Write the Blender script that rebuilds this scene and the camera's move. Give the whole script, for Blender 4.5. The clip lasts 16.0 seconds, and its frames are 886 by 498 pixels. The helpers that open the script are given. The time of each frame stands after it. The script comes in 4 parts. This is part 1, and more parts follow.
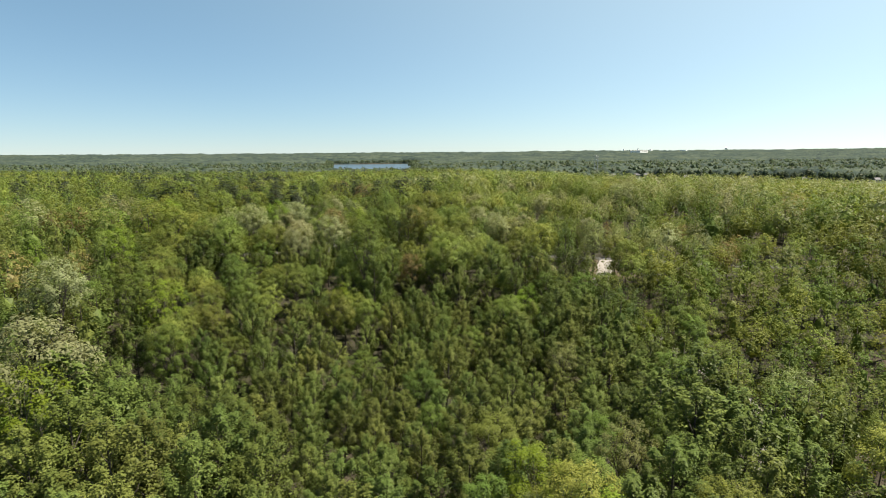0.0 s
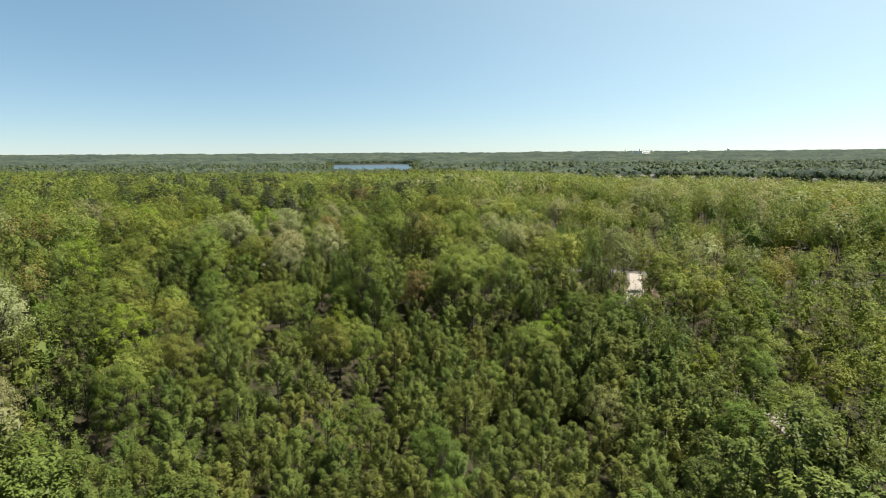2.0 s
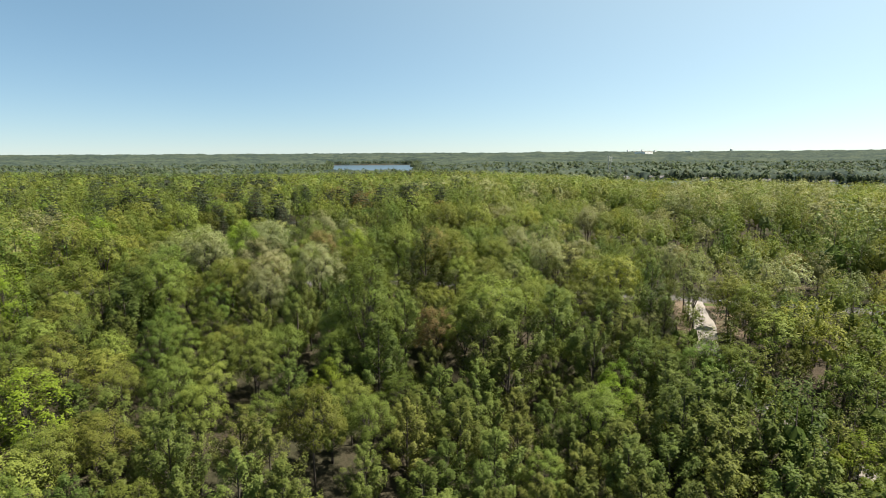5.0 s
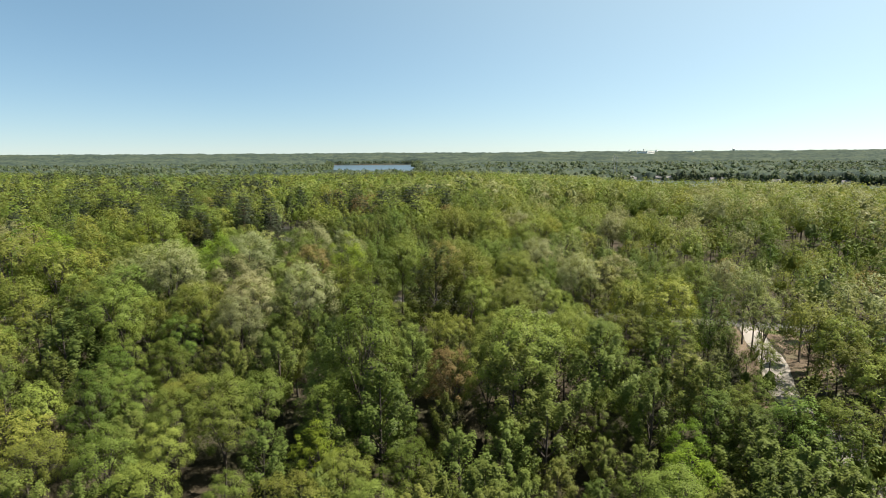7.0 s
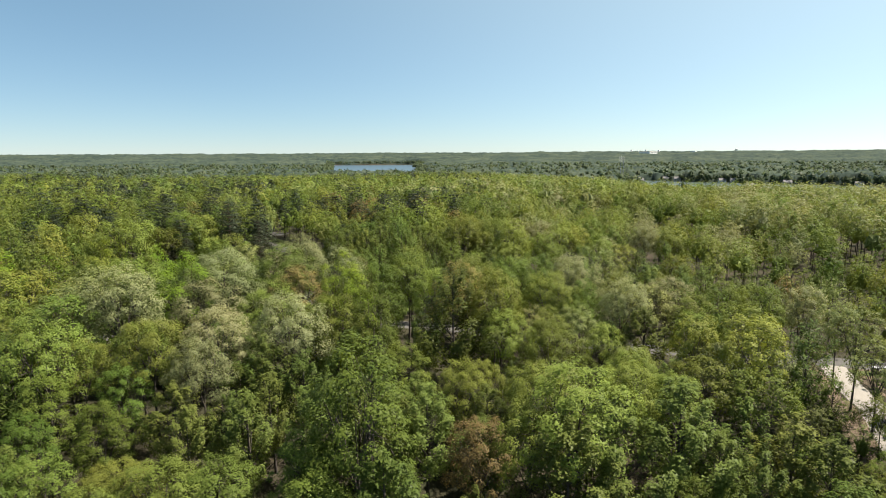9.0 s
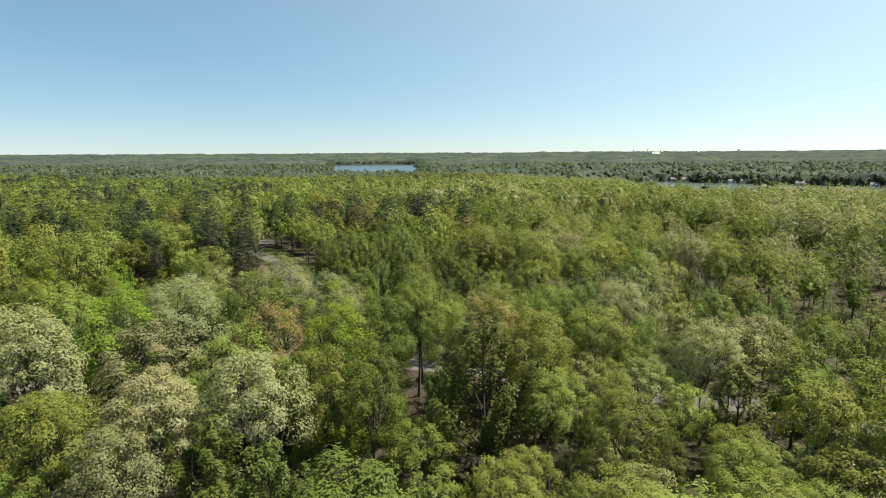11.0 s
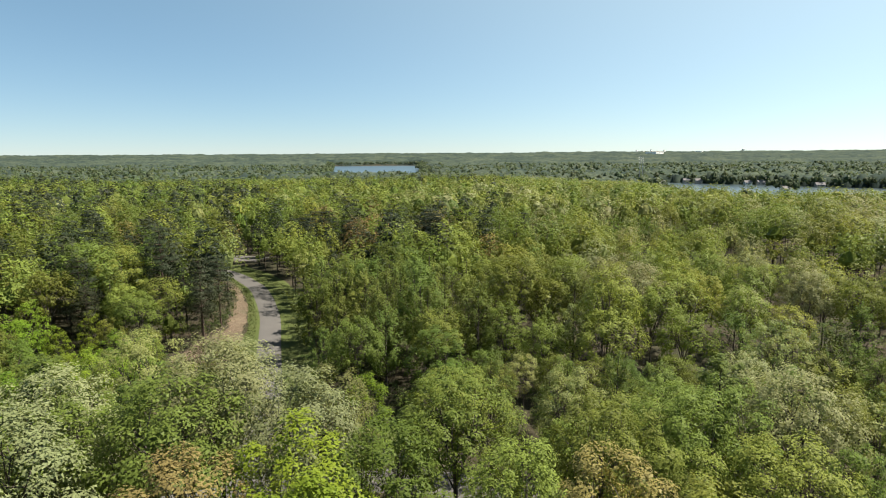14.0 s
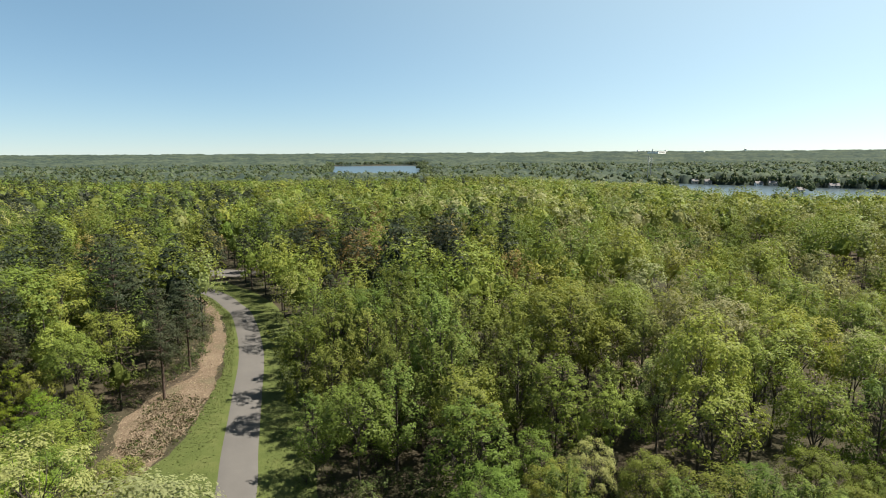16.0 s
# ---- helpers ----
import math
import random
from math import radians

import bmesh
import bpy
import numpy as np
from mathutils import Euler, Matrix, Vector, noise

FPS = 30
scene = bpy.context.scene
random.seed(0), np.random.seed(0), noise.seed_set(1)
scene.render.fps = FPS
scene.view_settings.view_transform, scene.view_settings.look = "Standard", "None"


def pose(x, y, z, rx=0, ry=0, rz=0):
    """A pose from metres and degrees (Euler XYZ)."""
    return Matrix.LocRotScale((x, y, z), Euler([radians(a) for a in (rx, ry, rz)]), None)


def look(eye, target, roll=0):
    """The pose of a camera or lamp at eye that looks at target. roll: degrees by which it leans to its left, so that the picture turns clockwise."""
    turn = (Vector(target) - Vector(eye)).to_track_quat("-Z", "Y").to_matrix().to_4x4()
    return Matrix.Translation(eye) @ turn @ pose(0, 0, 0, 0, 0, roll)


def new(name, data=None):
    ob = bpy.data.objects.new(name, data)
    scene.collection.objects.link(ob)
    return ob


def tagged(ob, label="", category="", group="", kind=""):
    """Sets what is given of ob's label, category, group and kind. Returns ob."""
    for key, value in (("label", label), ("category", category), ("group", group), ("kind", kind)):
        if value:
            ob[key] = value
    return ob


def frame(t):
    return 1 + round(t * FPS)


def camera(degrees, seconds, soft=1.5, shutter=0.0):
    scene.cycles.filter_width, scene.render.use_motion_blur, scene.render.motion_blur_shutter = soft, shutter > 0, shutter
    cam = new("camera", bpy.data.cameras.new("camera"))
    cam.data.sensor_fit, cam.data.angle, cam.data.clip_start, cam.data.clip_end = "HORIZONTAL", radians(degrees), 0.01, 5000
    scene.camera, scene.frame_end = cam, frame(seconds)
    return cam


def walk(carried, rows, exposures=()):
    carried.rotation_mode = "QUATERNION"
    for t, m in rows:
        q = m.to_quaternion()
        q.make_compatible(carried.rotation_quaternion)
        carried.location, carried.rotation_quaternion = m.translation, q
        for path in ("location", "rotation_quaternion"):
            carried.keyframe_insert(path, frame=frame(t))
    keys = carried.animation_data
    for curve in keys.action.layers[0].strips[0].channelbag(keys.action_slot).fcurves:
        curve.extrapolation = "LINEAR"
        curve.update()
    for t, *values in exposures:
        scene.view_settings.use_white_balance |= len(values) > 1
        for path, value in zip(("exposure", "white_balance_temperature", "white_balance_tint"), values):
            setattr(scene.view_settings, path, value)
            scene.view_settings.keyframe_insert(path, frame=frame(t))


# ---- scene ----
cam = camera(73.5, 16.0, soft=1.05)
METRES, EYE, TILT, LEAN, TURN = 175.0, 40.0, -9.4, 0.44, 0.0
ROWS = [
    (0.0, 0.0, 0.0, 0.0, -0.0, 0.0, 0.0),
    (0.5, -0.0027, 0.0287, 0.0048, 0.01, -0.0, -0.01),
    (1.0, -0.0058, 0.0577, 0.0094, 0.03, 0.04, -0.03),
    (1.5, -0.0094, 0.0864, 0.0141, 0.03, 0.04, -0.05),
    (2.0, -0.013, 0.1149, 0.019, 0.04, 0.04, -0.07),
    (2.5, -0.0166, 0.1431, 0.0237, 0.05, 0.04, -0.08),
    (3.0, -0.0205, 0.1711, 0.0284, 0.05, 0.05, -0.09),
    (3.5, -0.0244, 0.1993, 0.0333, 0.05, 0.06, -0.12),
    (4.0, -0.0286, 0.228, 0.038, 0.06, 0.08, -0.12),
    (6.5, -0.0468, 0.3728, 0.0627, 0.1, 0.04, -0.1),
    (7.0, -0.05, 0.4015, 0.0675, 0.12, 0.04, -0.1),
    (7.5, -0.0533, 0.4309, 0.0723, 0.15, 0.05, -0.11),
    (8.0, -0.0565, 0.4606, 0.0773, 0.18, 0.04, -0.11),
    (8.5, -0.0603, 0.4906, 0.0824, 0.2, 0.03, -0.13),
    (9.0, -0.0647, 0.5202, 0.0873, 0.19, 0.04, -0.14),
    (11.5, -0.0837, 0.6824, 0.1137, 0.29, 0.06, -0.14),
    (12.0, -0.0877, 0.7149, 0.1195, 0.31, 0.09, -0.09),
    (12.5, -0.0917, 0.7478, 0.1256, 0.33, 0.09, -0.1),
    (13.0, -0.0962, 0.7811, 0.1311, 0.33, 0.12, -0.1),
    (13.5, -0.1007, 0.8143, 0.1364, 0.35, 0.1, -0.12),
    (14.0, -0.1052, 0.8479, 0.1419, 0.34, 0.07, -0.12),
    (14.5, -0.109, 0.881, 0.1476, 0.35, 0.07, -0.13),
    (15.0, -0.1134, 0.9138, 0.1538, 0.34, 0.04, -0.13),
    (15.5, -0.1183, 0.9467, 0.1597, 0.34, 0.07, -0.11),
    (16.0, -0.1253, 0.978, 0.1652, 0.34, 0.05, -0.12),
]
walk(cam, [(t, pose(0, 0, EYE, TILT, LEAN, TURN) @ pose(METRES * x, METRES * y, METRES * z, 90 + pitch, roll, yaw)) for t, x, y, z, yaw, pitch, roll in ROWS],
     [(0.0, 1.32, 6900, 10.0), (16.0, 1.32, 6900, 10.0)])

# ---- sun and sky ----
SUN_EL, SUN_AZ = 58.0, 16.0          # degrees above the horizon, degrees from +x towards +y
sd = Vector((math.cos(radians(SUN_EL)) * math.cos(radians(SUN_AZ)), math.cos(radians(SUN_EL)) * math.sin(radians(SUN_AZ)), math.sin(radians(SUN_EL))))
world = bpy.data.worlds.new("sky")
scene.world = world
world.use_nodes = True
wn = world.node_tree.nodes
sky = wn.new("ShaderNodeTexSky")
sky.sky_type, sky.sun_disc = "NISHITA", False
sky.sun_elevation, sky.sun_rotation = radians(SUN_EL), radians(90 - SUN_AZ)
sky.altitude, sky.air_density, sky.dust_density, sky.ozone_density = 1500, 0.9, 0.0, 1.8
wn["Background"].inputs["Strength"].default_value = 0.057


def sky_node(kind, op, a, b):
    n = wn.new(kind)
    n.operation = op
    for i, v in enumerate((a, b)):
        if isinstance(v, (int, float, tuple)):
            n.inputs[i].default_value = v
        else:
            world.node_tree.links.new(v, n.inputs[i])
    return n


# the clear sky behind a blue haze, thickest towards the horizon, that brightens towards the sun
toward = wn.new("ShaderNodeTexCoord")
near_sun = sky_node("ShaderNodeVectorMath", "DOT_PRODUCT", toward.outputs["Generated"], tuple(sd)).outputs["Value"]
near_sun = sky_node("ShaderNodeMath", "POWER", sky_node("ShaderNodeMath", "MAXIMUM", near_sun, 0.0).outputs[0], 1.7).outputs[0]
glow = wn.new("ShaderNodeVectorMath")
glow.operation = "SCALE"
glow.inputs[0].default_value = (6.2, 6.8, 5.6)
world.node_tree.links.new(near_sun, glow.inputs["Scale"])
rise = sky_node("ShaderNodeVectorMath", "DOT_PRODUCT", toward.outputs["Generated"], (0.0, 0.0, 1.0)).outputs["Value"]
thin = sky_node("ShaderNodeMath", "SUBTRACT", 1.10, sky_node("ShaderNodeMath", "MULTIPLY", sky_node("ShaderNodeMath", "MAXIMUM", rise, 0.0).outputs[0], 0.95).outputs[0]).outputs[0]
half = sky_node("ShaderNodeVectorMath", "MULTIPLY", sky.outputs["Color"], (0.49, 0.49, 0.51))
haze = sky_node("ShaderNodeVectorMath", "ADD", glow.outputs[0], (0.84, 1.8, 2.46))
veil = wn.new("ShaderNodeVectorMath")
veil.operation = "SCALE"
world.node_tree.links.new(haze.outputs[0], veil.inputs[0])
world.node_tree.links.new(thin, veil.inputs["Scale"])
total = sky_node("ShaderNodeVectorMath", "ADD", half.outputs[0], veil.outputs[0])
world.node_tree.links.new(total.outputs[0], wn["Background"].inputs["Color"])
sun_data = bpy.data.lights.new("sun", "SUN")
sun_data.energy, sun_data.angle, sun_data.color = 5.0, radians(0.53), (1.0, 0.955, 0.88)
sun = new("sun", sun_data)
sun.matrix_world = look(sd * 500, (0, 0, 0))

# ---- materials ----


def material(name):
    m = bpy.data.materials.new(name)
    m.use_nodes = True
    nt = m.node_tree
    return m, nt, nt.nodes["Principled BSDF"]


def node(nt, kind, **inputs):
    n = nt.nodes.new(kind)
    for key, value in inputs.items():
        n.inputs[key.replace("_", " ")].default_value = value
    return n


def noise_tex(nt, scale, detail=4.0, rough=0.55):
    tc = nt.nodes.new("ShaderNodeTexCoord")
    n = node(nt, "ShaderNodeTexNoise", Scale=scale, Detail=detail, Roughness=rough)
    nt.links.new(tc.outputs["Object"], n.inputs["Vector"])
    return n.outputs["Fac"]


def ramp(nt, fac, stops):
    r = nt.nodes.new("ShaderNodeValToRGB")
    while len(r.color_ramp.elements) < len(stops):
        r.color_ramp.elements.new(0.5)
    for e, (p, c) in zip(r.color_ramp.elements, stops):
        e.position, e.color = p, (*c, 1)
    nt.links.new(fac, r.inputs["Fac"])
    return r.outputs["Color"]


def mixed(nt, fac, a, b, blend="MIX"):
    n = nt.nodes.new("ShaderNodeMix")
    n.data_type, n.blend_type = "RGBA", blend
    for value, i in ((fac, 0), (a, 6), (b, 7)):
        if isinstance(value, (int, float)):
            n.inputs[i].default_value = value
        elif isinstance(value, tuple):
            n.inputs[i].default_value = (*value, 1)
        else:
            nt.links.new(value, n.inputs[i])
    return n.outputs[2]


def bump(nt, bsdf, fac, strength, distance):
    b = node(nt, "ShaderNodeBump", Strength=strength, Distance=distance)
    nt.links.new(fac, b.inputs["Height"])
    nt.links.new(b.outputs["Normal"], bsdf.inputs["Normal"])


def leaf_material(name, low, high, through_light=0.42, gloss=0.05):
    """Leaves: colour varies from tree to tree and from leaf to leaf; some light passes through."""
    m, nt, bsdf = material(name)
    info = nt.nodes.new("ShaderNodeObjectInfo")
    tone = nt.nodes.new("ShaderNodeAttribute")
    tone.attribute_name = "tone"
    geo = nt.nodes.new("ShaderNodeNewGeometry")

    def math_node(op, a, b):
        n = nt.nodes.new("ShaderNodeMath")
        n.operation = op
        for i, v in enumerate((a, b)):
            if isinstance(v, (int, float)):
                n.inputs[i].default_value = v
            else:
                nt.links.new(v, n.inputs[i])
        return n.outputs[0]

    tree_r = math_node("FRACT", math_node("ADD", info.outputs["Random"], tone.outputs["Fac"]), 0.0)
    leaf_r = geo.outputs["Random Per Island"]
    fac = math_node("ADD", math_node("MULTIPLY", tree_r, 0.80), math_node("MULTIPLY", leaf_r, 0.20))
    colour = mixed(nt, fac, low, high)
    hsv = nt.nodes.new("ShaderNodeHueSaturation")
    nt.links.new(colour, hsv.inputs["Color"])
    speckle = math_node("MULTIPLY_ADD", noise_tex(nt, 1.7, 4, 0.85), 0.8)
    speckle.node.inputs[2].default_value = 0.6
    value = math_node("MULTIPLY", math_node("ADD", 0.90, math_node("MULTIPLY", leaf_r, 0.20)), math_node("MAXIMUM", speckle, 0.35))
    by_tree = math_node("MULTIPLY", math_node("FRACT", math_node("MULTIPLY", tree_r, 3.77), 0.0), 0.45)
    value = math_node("MULTIPLY", value, math_node("ADD", by_tree, 0.76))
    nt.links.new(value, hsv.inputs["Value"])
    nt.links.new(math_node("ADD", 0.478, math_node("MULTIPLY", math_node("FRACT", math_node("MULTIPLY", tree_r, 7.31), 0.0), 0.045)), hsv.inputs["Hue"])
    colour = hsv.outputs["Color"]
    nt.links.new(colour, bsdf.inputs["Base Color"])
    bsdf.inputs["Roughness"].default_value = 0.42
    bsdf.inputs["Specular IOR Level"].default_value = gloss
    trans = nt.nodes.new("ShaderNodeBsdfTranslucent")
    nt.links.new(mixed(nt, 1.0, colour, (1.0, 1.0, 0.6), "MULTIPLY"), trans.inputs["Color"])
    both = nt.nodes.new("ShaderNodeMixShader")
    both.inputs[0].default_value = through_light
    nt.links.new(bsdf.outputs[0], both.inputs[1])
    nt.links.new(trans.outputs[0], both.inputs[2])
    nt.links.new(both.outputs[0], nt.nodes["Material Output"].inputs["Surface"])
    return m


LEAF = {
    "poplar": leaf_material("poplar_leaves", (0.075, 0.104, 0.024), (0.131, 0.156, 0.039), 0.32),
    "tallpop": leaf_material("tall_poplar_leaves", (0.083, 0.116, 0.026), (0.146, 0.181, 0.043), 0.3),
    "oak": leaf_material("oak_leaves", (0.120, 0.147, 0.032), (0.191, 0.220, 0.048), 0.34),
    "maple": leaf_material("maple_leaves", (0.081, 0.117, 0.022), (0.137, 0.172, 0.037), 0.32),
    "lime": leaf_material("lime_leaves", (0.114, 0.169, 0.018), (0.166, 0.219, 0.027), 0.36),
    "pale": leaf_material("young_pale_leaves", (0.187, 0.200, 0.090), (0.258, 0.266, 0.133), 0.38),
    "rust": leaf_material("rusty_buds", (0.162, 0.130, 0.049), (0.216, 0.169, 0.067), 0.32),
    "sparse": leaf_material("sparse_leaves", (0.159, 0.182, 0.066), (0.234, 0.254, 0.098), 0.4),
    "pine": leaf_material("pine_needles", (0.022, 0.031, 0.017), (0.042, 0.050, 0.026), 0.15),
    "shrub": leaf_material("undergrowth_leaves", (0.039, 0.066, 0.021), (0.093, 0.116, 0.040)),
    "dry": leaf_material("dry_leaves", (0.087, 0.064, 0.042), (0.249, 0.197, 0.143), 0.1),
    "grass": leaf_material("grass_blades", (0.046, 0.064, 0.019), (0.099, 0.109, 0.042), 0.2),
    # far trees: cooler, greyer green with the distance haze put into the colour
    "far": leaf_material("haze_tinted_leaves", (0.055, 0.079, 0.042), (0.105, 0.128, 0.066)),
}


def bark_material(name, dark, light):
    m, nt, bsdf = material(name)
    c = ramp(nt, noise_tex(nt, 3.0, 6, 0.7), [(0.3, dark), (0.7, light)])
    nt.links.new(c, bsdf.inputs["Base Color"])
    bsdf.inputs["Roughness"].default_value = 0.9
    bump(nt, bsdf, noise_tex(nt, 9.0, 5, 0.7), 0.6, 0.03)
    return m


BARK = bark_material("grey_brown_bark", (0.024, 0.019, 0.016), (0.084, 0.069, 0.054))
PINE_BARK = bark_material("pine_bark", (0.040, 0.026, 0.019), (0.104, 0.068, 0.048))


def ground_material(name, stops_big, stops_small, share, scale_big, scale_small, relief):
    m, nt, bsdf = material(name)
    a = ramp(nt, noise_tex(nt, scale_big, 6, 0.6), stops_big)
    b = ramp(nt, noise_tex(nt, scale_small, 8, 0.7), stops_small)
    nt.links.new(mixed(nt, share, a, b), bsdf.inputs["Base Color"])
    bsdf.inputs["Roughness"].default_value = 0.95
    bsdf.inputs["Specular IOR Level"].default_value = 0.15
    bump(nt, bsdf, noise_tex(nt, scale_small * 1.3, 8, 0.75), 0.8, relief)
    return m


LITTER = ground_material("forest_floor", [(0.38, (0.019, 0.026, 0.009)), (0.52, (0.032, 0.030, 0.016)), (0.68, (0.061, 0.045, 0.032))],
                         [(0.35, (0.017, 0.016, 0.009)), (0.65, (0.066, 0.053, 0.036))], 0.5, 0.05, 1.6, 0.15)
GRASS = ground_material("mown_grass", [(0.36, (0.042, 0.062, 0.013)), (0.5, (0.056, 0.076, 0.018)), (0.64, (0.078, 0.092, 0.027))],
                        [(0.3, (0.036, 0.050, 0.013)), (0.7, (0.085, 0.092, 0.035))], 0.45, 0.35, 6.0, 0.06)
STRAW = ground_material("dry_leaf_bank", [(0.34, (0.058, 0.058, 0.028)), (0.48, (0.098, 0.066, 0.044)), (0.66, (0.160, 0.120, 0.082))],
                        [(0.35, (0.060, 0.044, 0.030)), (0.62, (0.200, 0.160, 0.115))], 0.5, 0.3, 3.0, 0.2)
ASPHALT = ground_material("worn_asphalt", [(0.35, (0.082, 0.078, 0.073)), (0.65, (0.099, 0.094, 0.087))],
                          [(0.3, (0.070, 0.066, 0.062)), (0.7, (0.110, 0.104, 0.097))], 0.4, 0.25, 9.0, 0.01)
GRAVEL = ground_material("pale_gravel", [(0.35, (0.213, 0.193, 0.167)), (0.65, (0.270, 0.248, 0.219))],
                         [(0.3, (0.162, 0.144, 0.124)), (0.7, (0.311, 0.288, 0.256))], 0.45, 0.4, 7.0, 0.03)


def plain(name, colour, rough=0.6, metal=0.0):
    m, nt, bsdf = material(name)
    c = ramp(nt, noise_tex(nt, 1.5, 5, 0.6), [(0.3, tuple(v * 0.85 for v in colour)), (0.7, colour)])
    nt.links.new(c, bsdf.inputs["Base Color"])
    bsdf.inputs["Roughness"].default_value, bsdf.inputs["Metallic"].default_value = rough, metal
    return m


WATER, wnt, wb = material("lake_water")
wb.inputs["Base Color"].default_value = (0.03, 0.05, 0.06, 1)
wb.inputs["Roughness"].default_value = 0.28
bump(wnt, wb, noise_tex(wnt, 0.35, 4, 0.6), 0.1, 0.2)
WHITE = plain("white_wall", (0.84, 0.83, 0.80))
TAN = plain("tan_wall", (0.42, 0.36, 0.30))
ROOF = plain("grey_shingle", (0.16, 0.15, 0.15), 0.9)
BLACK = plain("dark_plastic", (0.02, 0.022, 0.022), 0.5)
STEEL = plain("galvanised_steel", (0.32, 0.33, 0.34), 0.5, 0.6)
PANE = plain("dark_pane", (0.03, 0.04, 0.05), 0.1)

# canopy of the plain; its blue-green cast is air haze painted into the base
CANOPY, cnt, cb = material("haze_tinted_canopy")
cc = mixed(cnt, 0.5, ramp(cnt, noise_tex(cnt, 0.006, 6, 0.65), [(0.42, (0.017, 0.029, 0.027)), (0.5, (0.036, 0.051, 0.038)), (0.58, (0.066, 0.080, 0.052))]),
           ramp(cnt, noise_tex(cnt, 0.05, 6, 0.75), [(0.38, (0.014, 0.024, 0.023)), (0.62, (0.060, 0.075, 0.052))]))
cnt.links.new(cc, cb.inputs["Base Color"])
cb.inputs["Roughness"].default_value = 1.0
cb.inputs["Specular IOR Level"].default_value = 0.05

# ---- the lie of the land ----
LAKE_Z = -9.0


def smooth(a):
    a = np.clip(a, 0, 1)
    return a * a * (3 - 2 * a)


def shore(x):
    """The far shore of the near lake."""
    return 1056 - 0.72 * (x - 299) + 9 * np.sin(x * 0.021) + 6 * np.sin(x * 0.06 + 1)


def lake_near(x, y):
    """Above 0 inside the near lake."""
    south = 545 + 10 * np.sin(x * 0.03)
    inside = np.minimum(np.minimum(shore(x) - y, y - south), (x - 58 - 0.215 * y) * 0.8)
    spit = 15 - np.hypot((x - 376) * 0.8, (y - 853) * 0.6)
    return np.minimum(np.minimum(inside, 1150 - x), -spit)


def lake_far(x, y):
    """Above 0 inside the far lake."""
    return np.minimum(np.minimum(y - 1180, 2330 + 20 * np.sin(x * 0.02) - y), np.minimum(-0.055 * y + 8 * np.sin(y * 0.013) - x, x + 0.182 * y))


def land(x, y):
    x, y = np.asarray(x, float), np.asarray(y, float)
    z = 5.5 - (19.0 - 4.0 * smooth((-35 - x) / 45)) * smooth((165 - y) / 110)
    z = z - 6.0 * np.exp(-((x - 5) / 35) ** 2 - ((y - 132) / 22) ** 2)
    z = z - 14.0 * smooth((x - 110 + 0.45 * (y - 320)) / 400)
    z = z + 2.5 * np.exp(-((y - 425) / 35) ** 2) * smooth((x - 110) / 90) - 7.0 * smooth((y - 448) / 55) * smooth((x - 140) / 100)
    z = z - 14.0 * smooth((y - 430) / 700) * (1 - smooth((x + 500) / 1500) * 0.3)
    z = np.maximum(z, -7.2)
    z = z + 21.0 * smooth((y - 1300) / 3500) + 4.0 * smooth((np.abs(x) - 900) / 3500)
    far = smooth((np.hypot(x, y - 150) - 220) / 500)
    z = z + 2.2 * far * (np.sin(x * 0.013 + 1.3) * np.sin(y * 0.011 + 0.4) + 0.6 * np.sin(x * 0.031 - y * 0.017))
    z = z + 0.25 * np.sin(x * 0.11 + 0.7) * np.sin(y * 0.09)
    for lake in (lake_near(x, y), lake_far(x, y)):
        z = np.where(lake > -60, z + (np.clip(LAKE_Z - 1.0 - z, -60, 5)) * smooth((lake + 60) / 62), z)
        z = np.where(lake > 0, LAKE_Z - 2.5, z)
    return z


def height(x, y):
    return float(land(x, y))


# ---- mesh helpers ----


def mesh_from(name, verts, faces, mat, tone=None):
    """A mesh of triangles or quads from arrays."""
    faces = np.asarray(faces, np.int32)
    k = faces.shape[1]
    me = bpy.data.meshes.new(name)
    me.vertices.add(len(verts))
    me.vertices.foreach_set("co", np.asarray(verts, np.float32).ravel())
    me.loops.add(faces.size)
    me.loops.foreach_set("vertex_index", faces.ravel())
    me.polygons.add(len(faces))
    me.polygons.foreach_set("loop_start", np.arange(0, faces.size, k, dtype=np.int32))
    me.update(calc_edges=True)
    if tone is not None:
        at = me.attributes.new("tone", "FLOAT", "POINT")
        at.data.foreach_set("value", np.asarray(tone, np.float32))
    me.materials.append(mat)
    return me


def part(name, me, parent, label=""):
    ob = new(name, me)
    ob.parent = parent
    if label:
        tagged(ob, label)
    return ob


def bm_mesh(name, bm, mat, bevel=0.0):
    if bevel:
        bmesh.ops.bevel(bm, geom=bm.edges[:], offset=bevel, segments=2, affect="EDGES")
    me = bpy.data.meshes.new(name)
    bm.to_mesh(me)
    bm.free()
    me.materials.append(mat)
    return me


def box(sx, sy, sz, at=(0, 0, 0)):
    bm = bmesh.new()
    bmesh.ops.create_cube(bm, size=1, matrix=Matrix.Translation(at) @ Matrix.Diagonal((sx, sy, sz, 1)))
    return bm


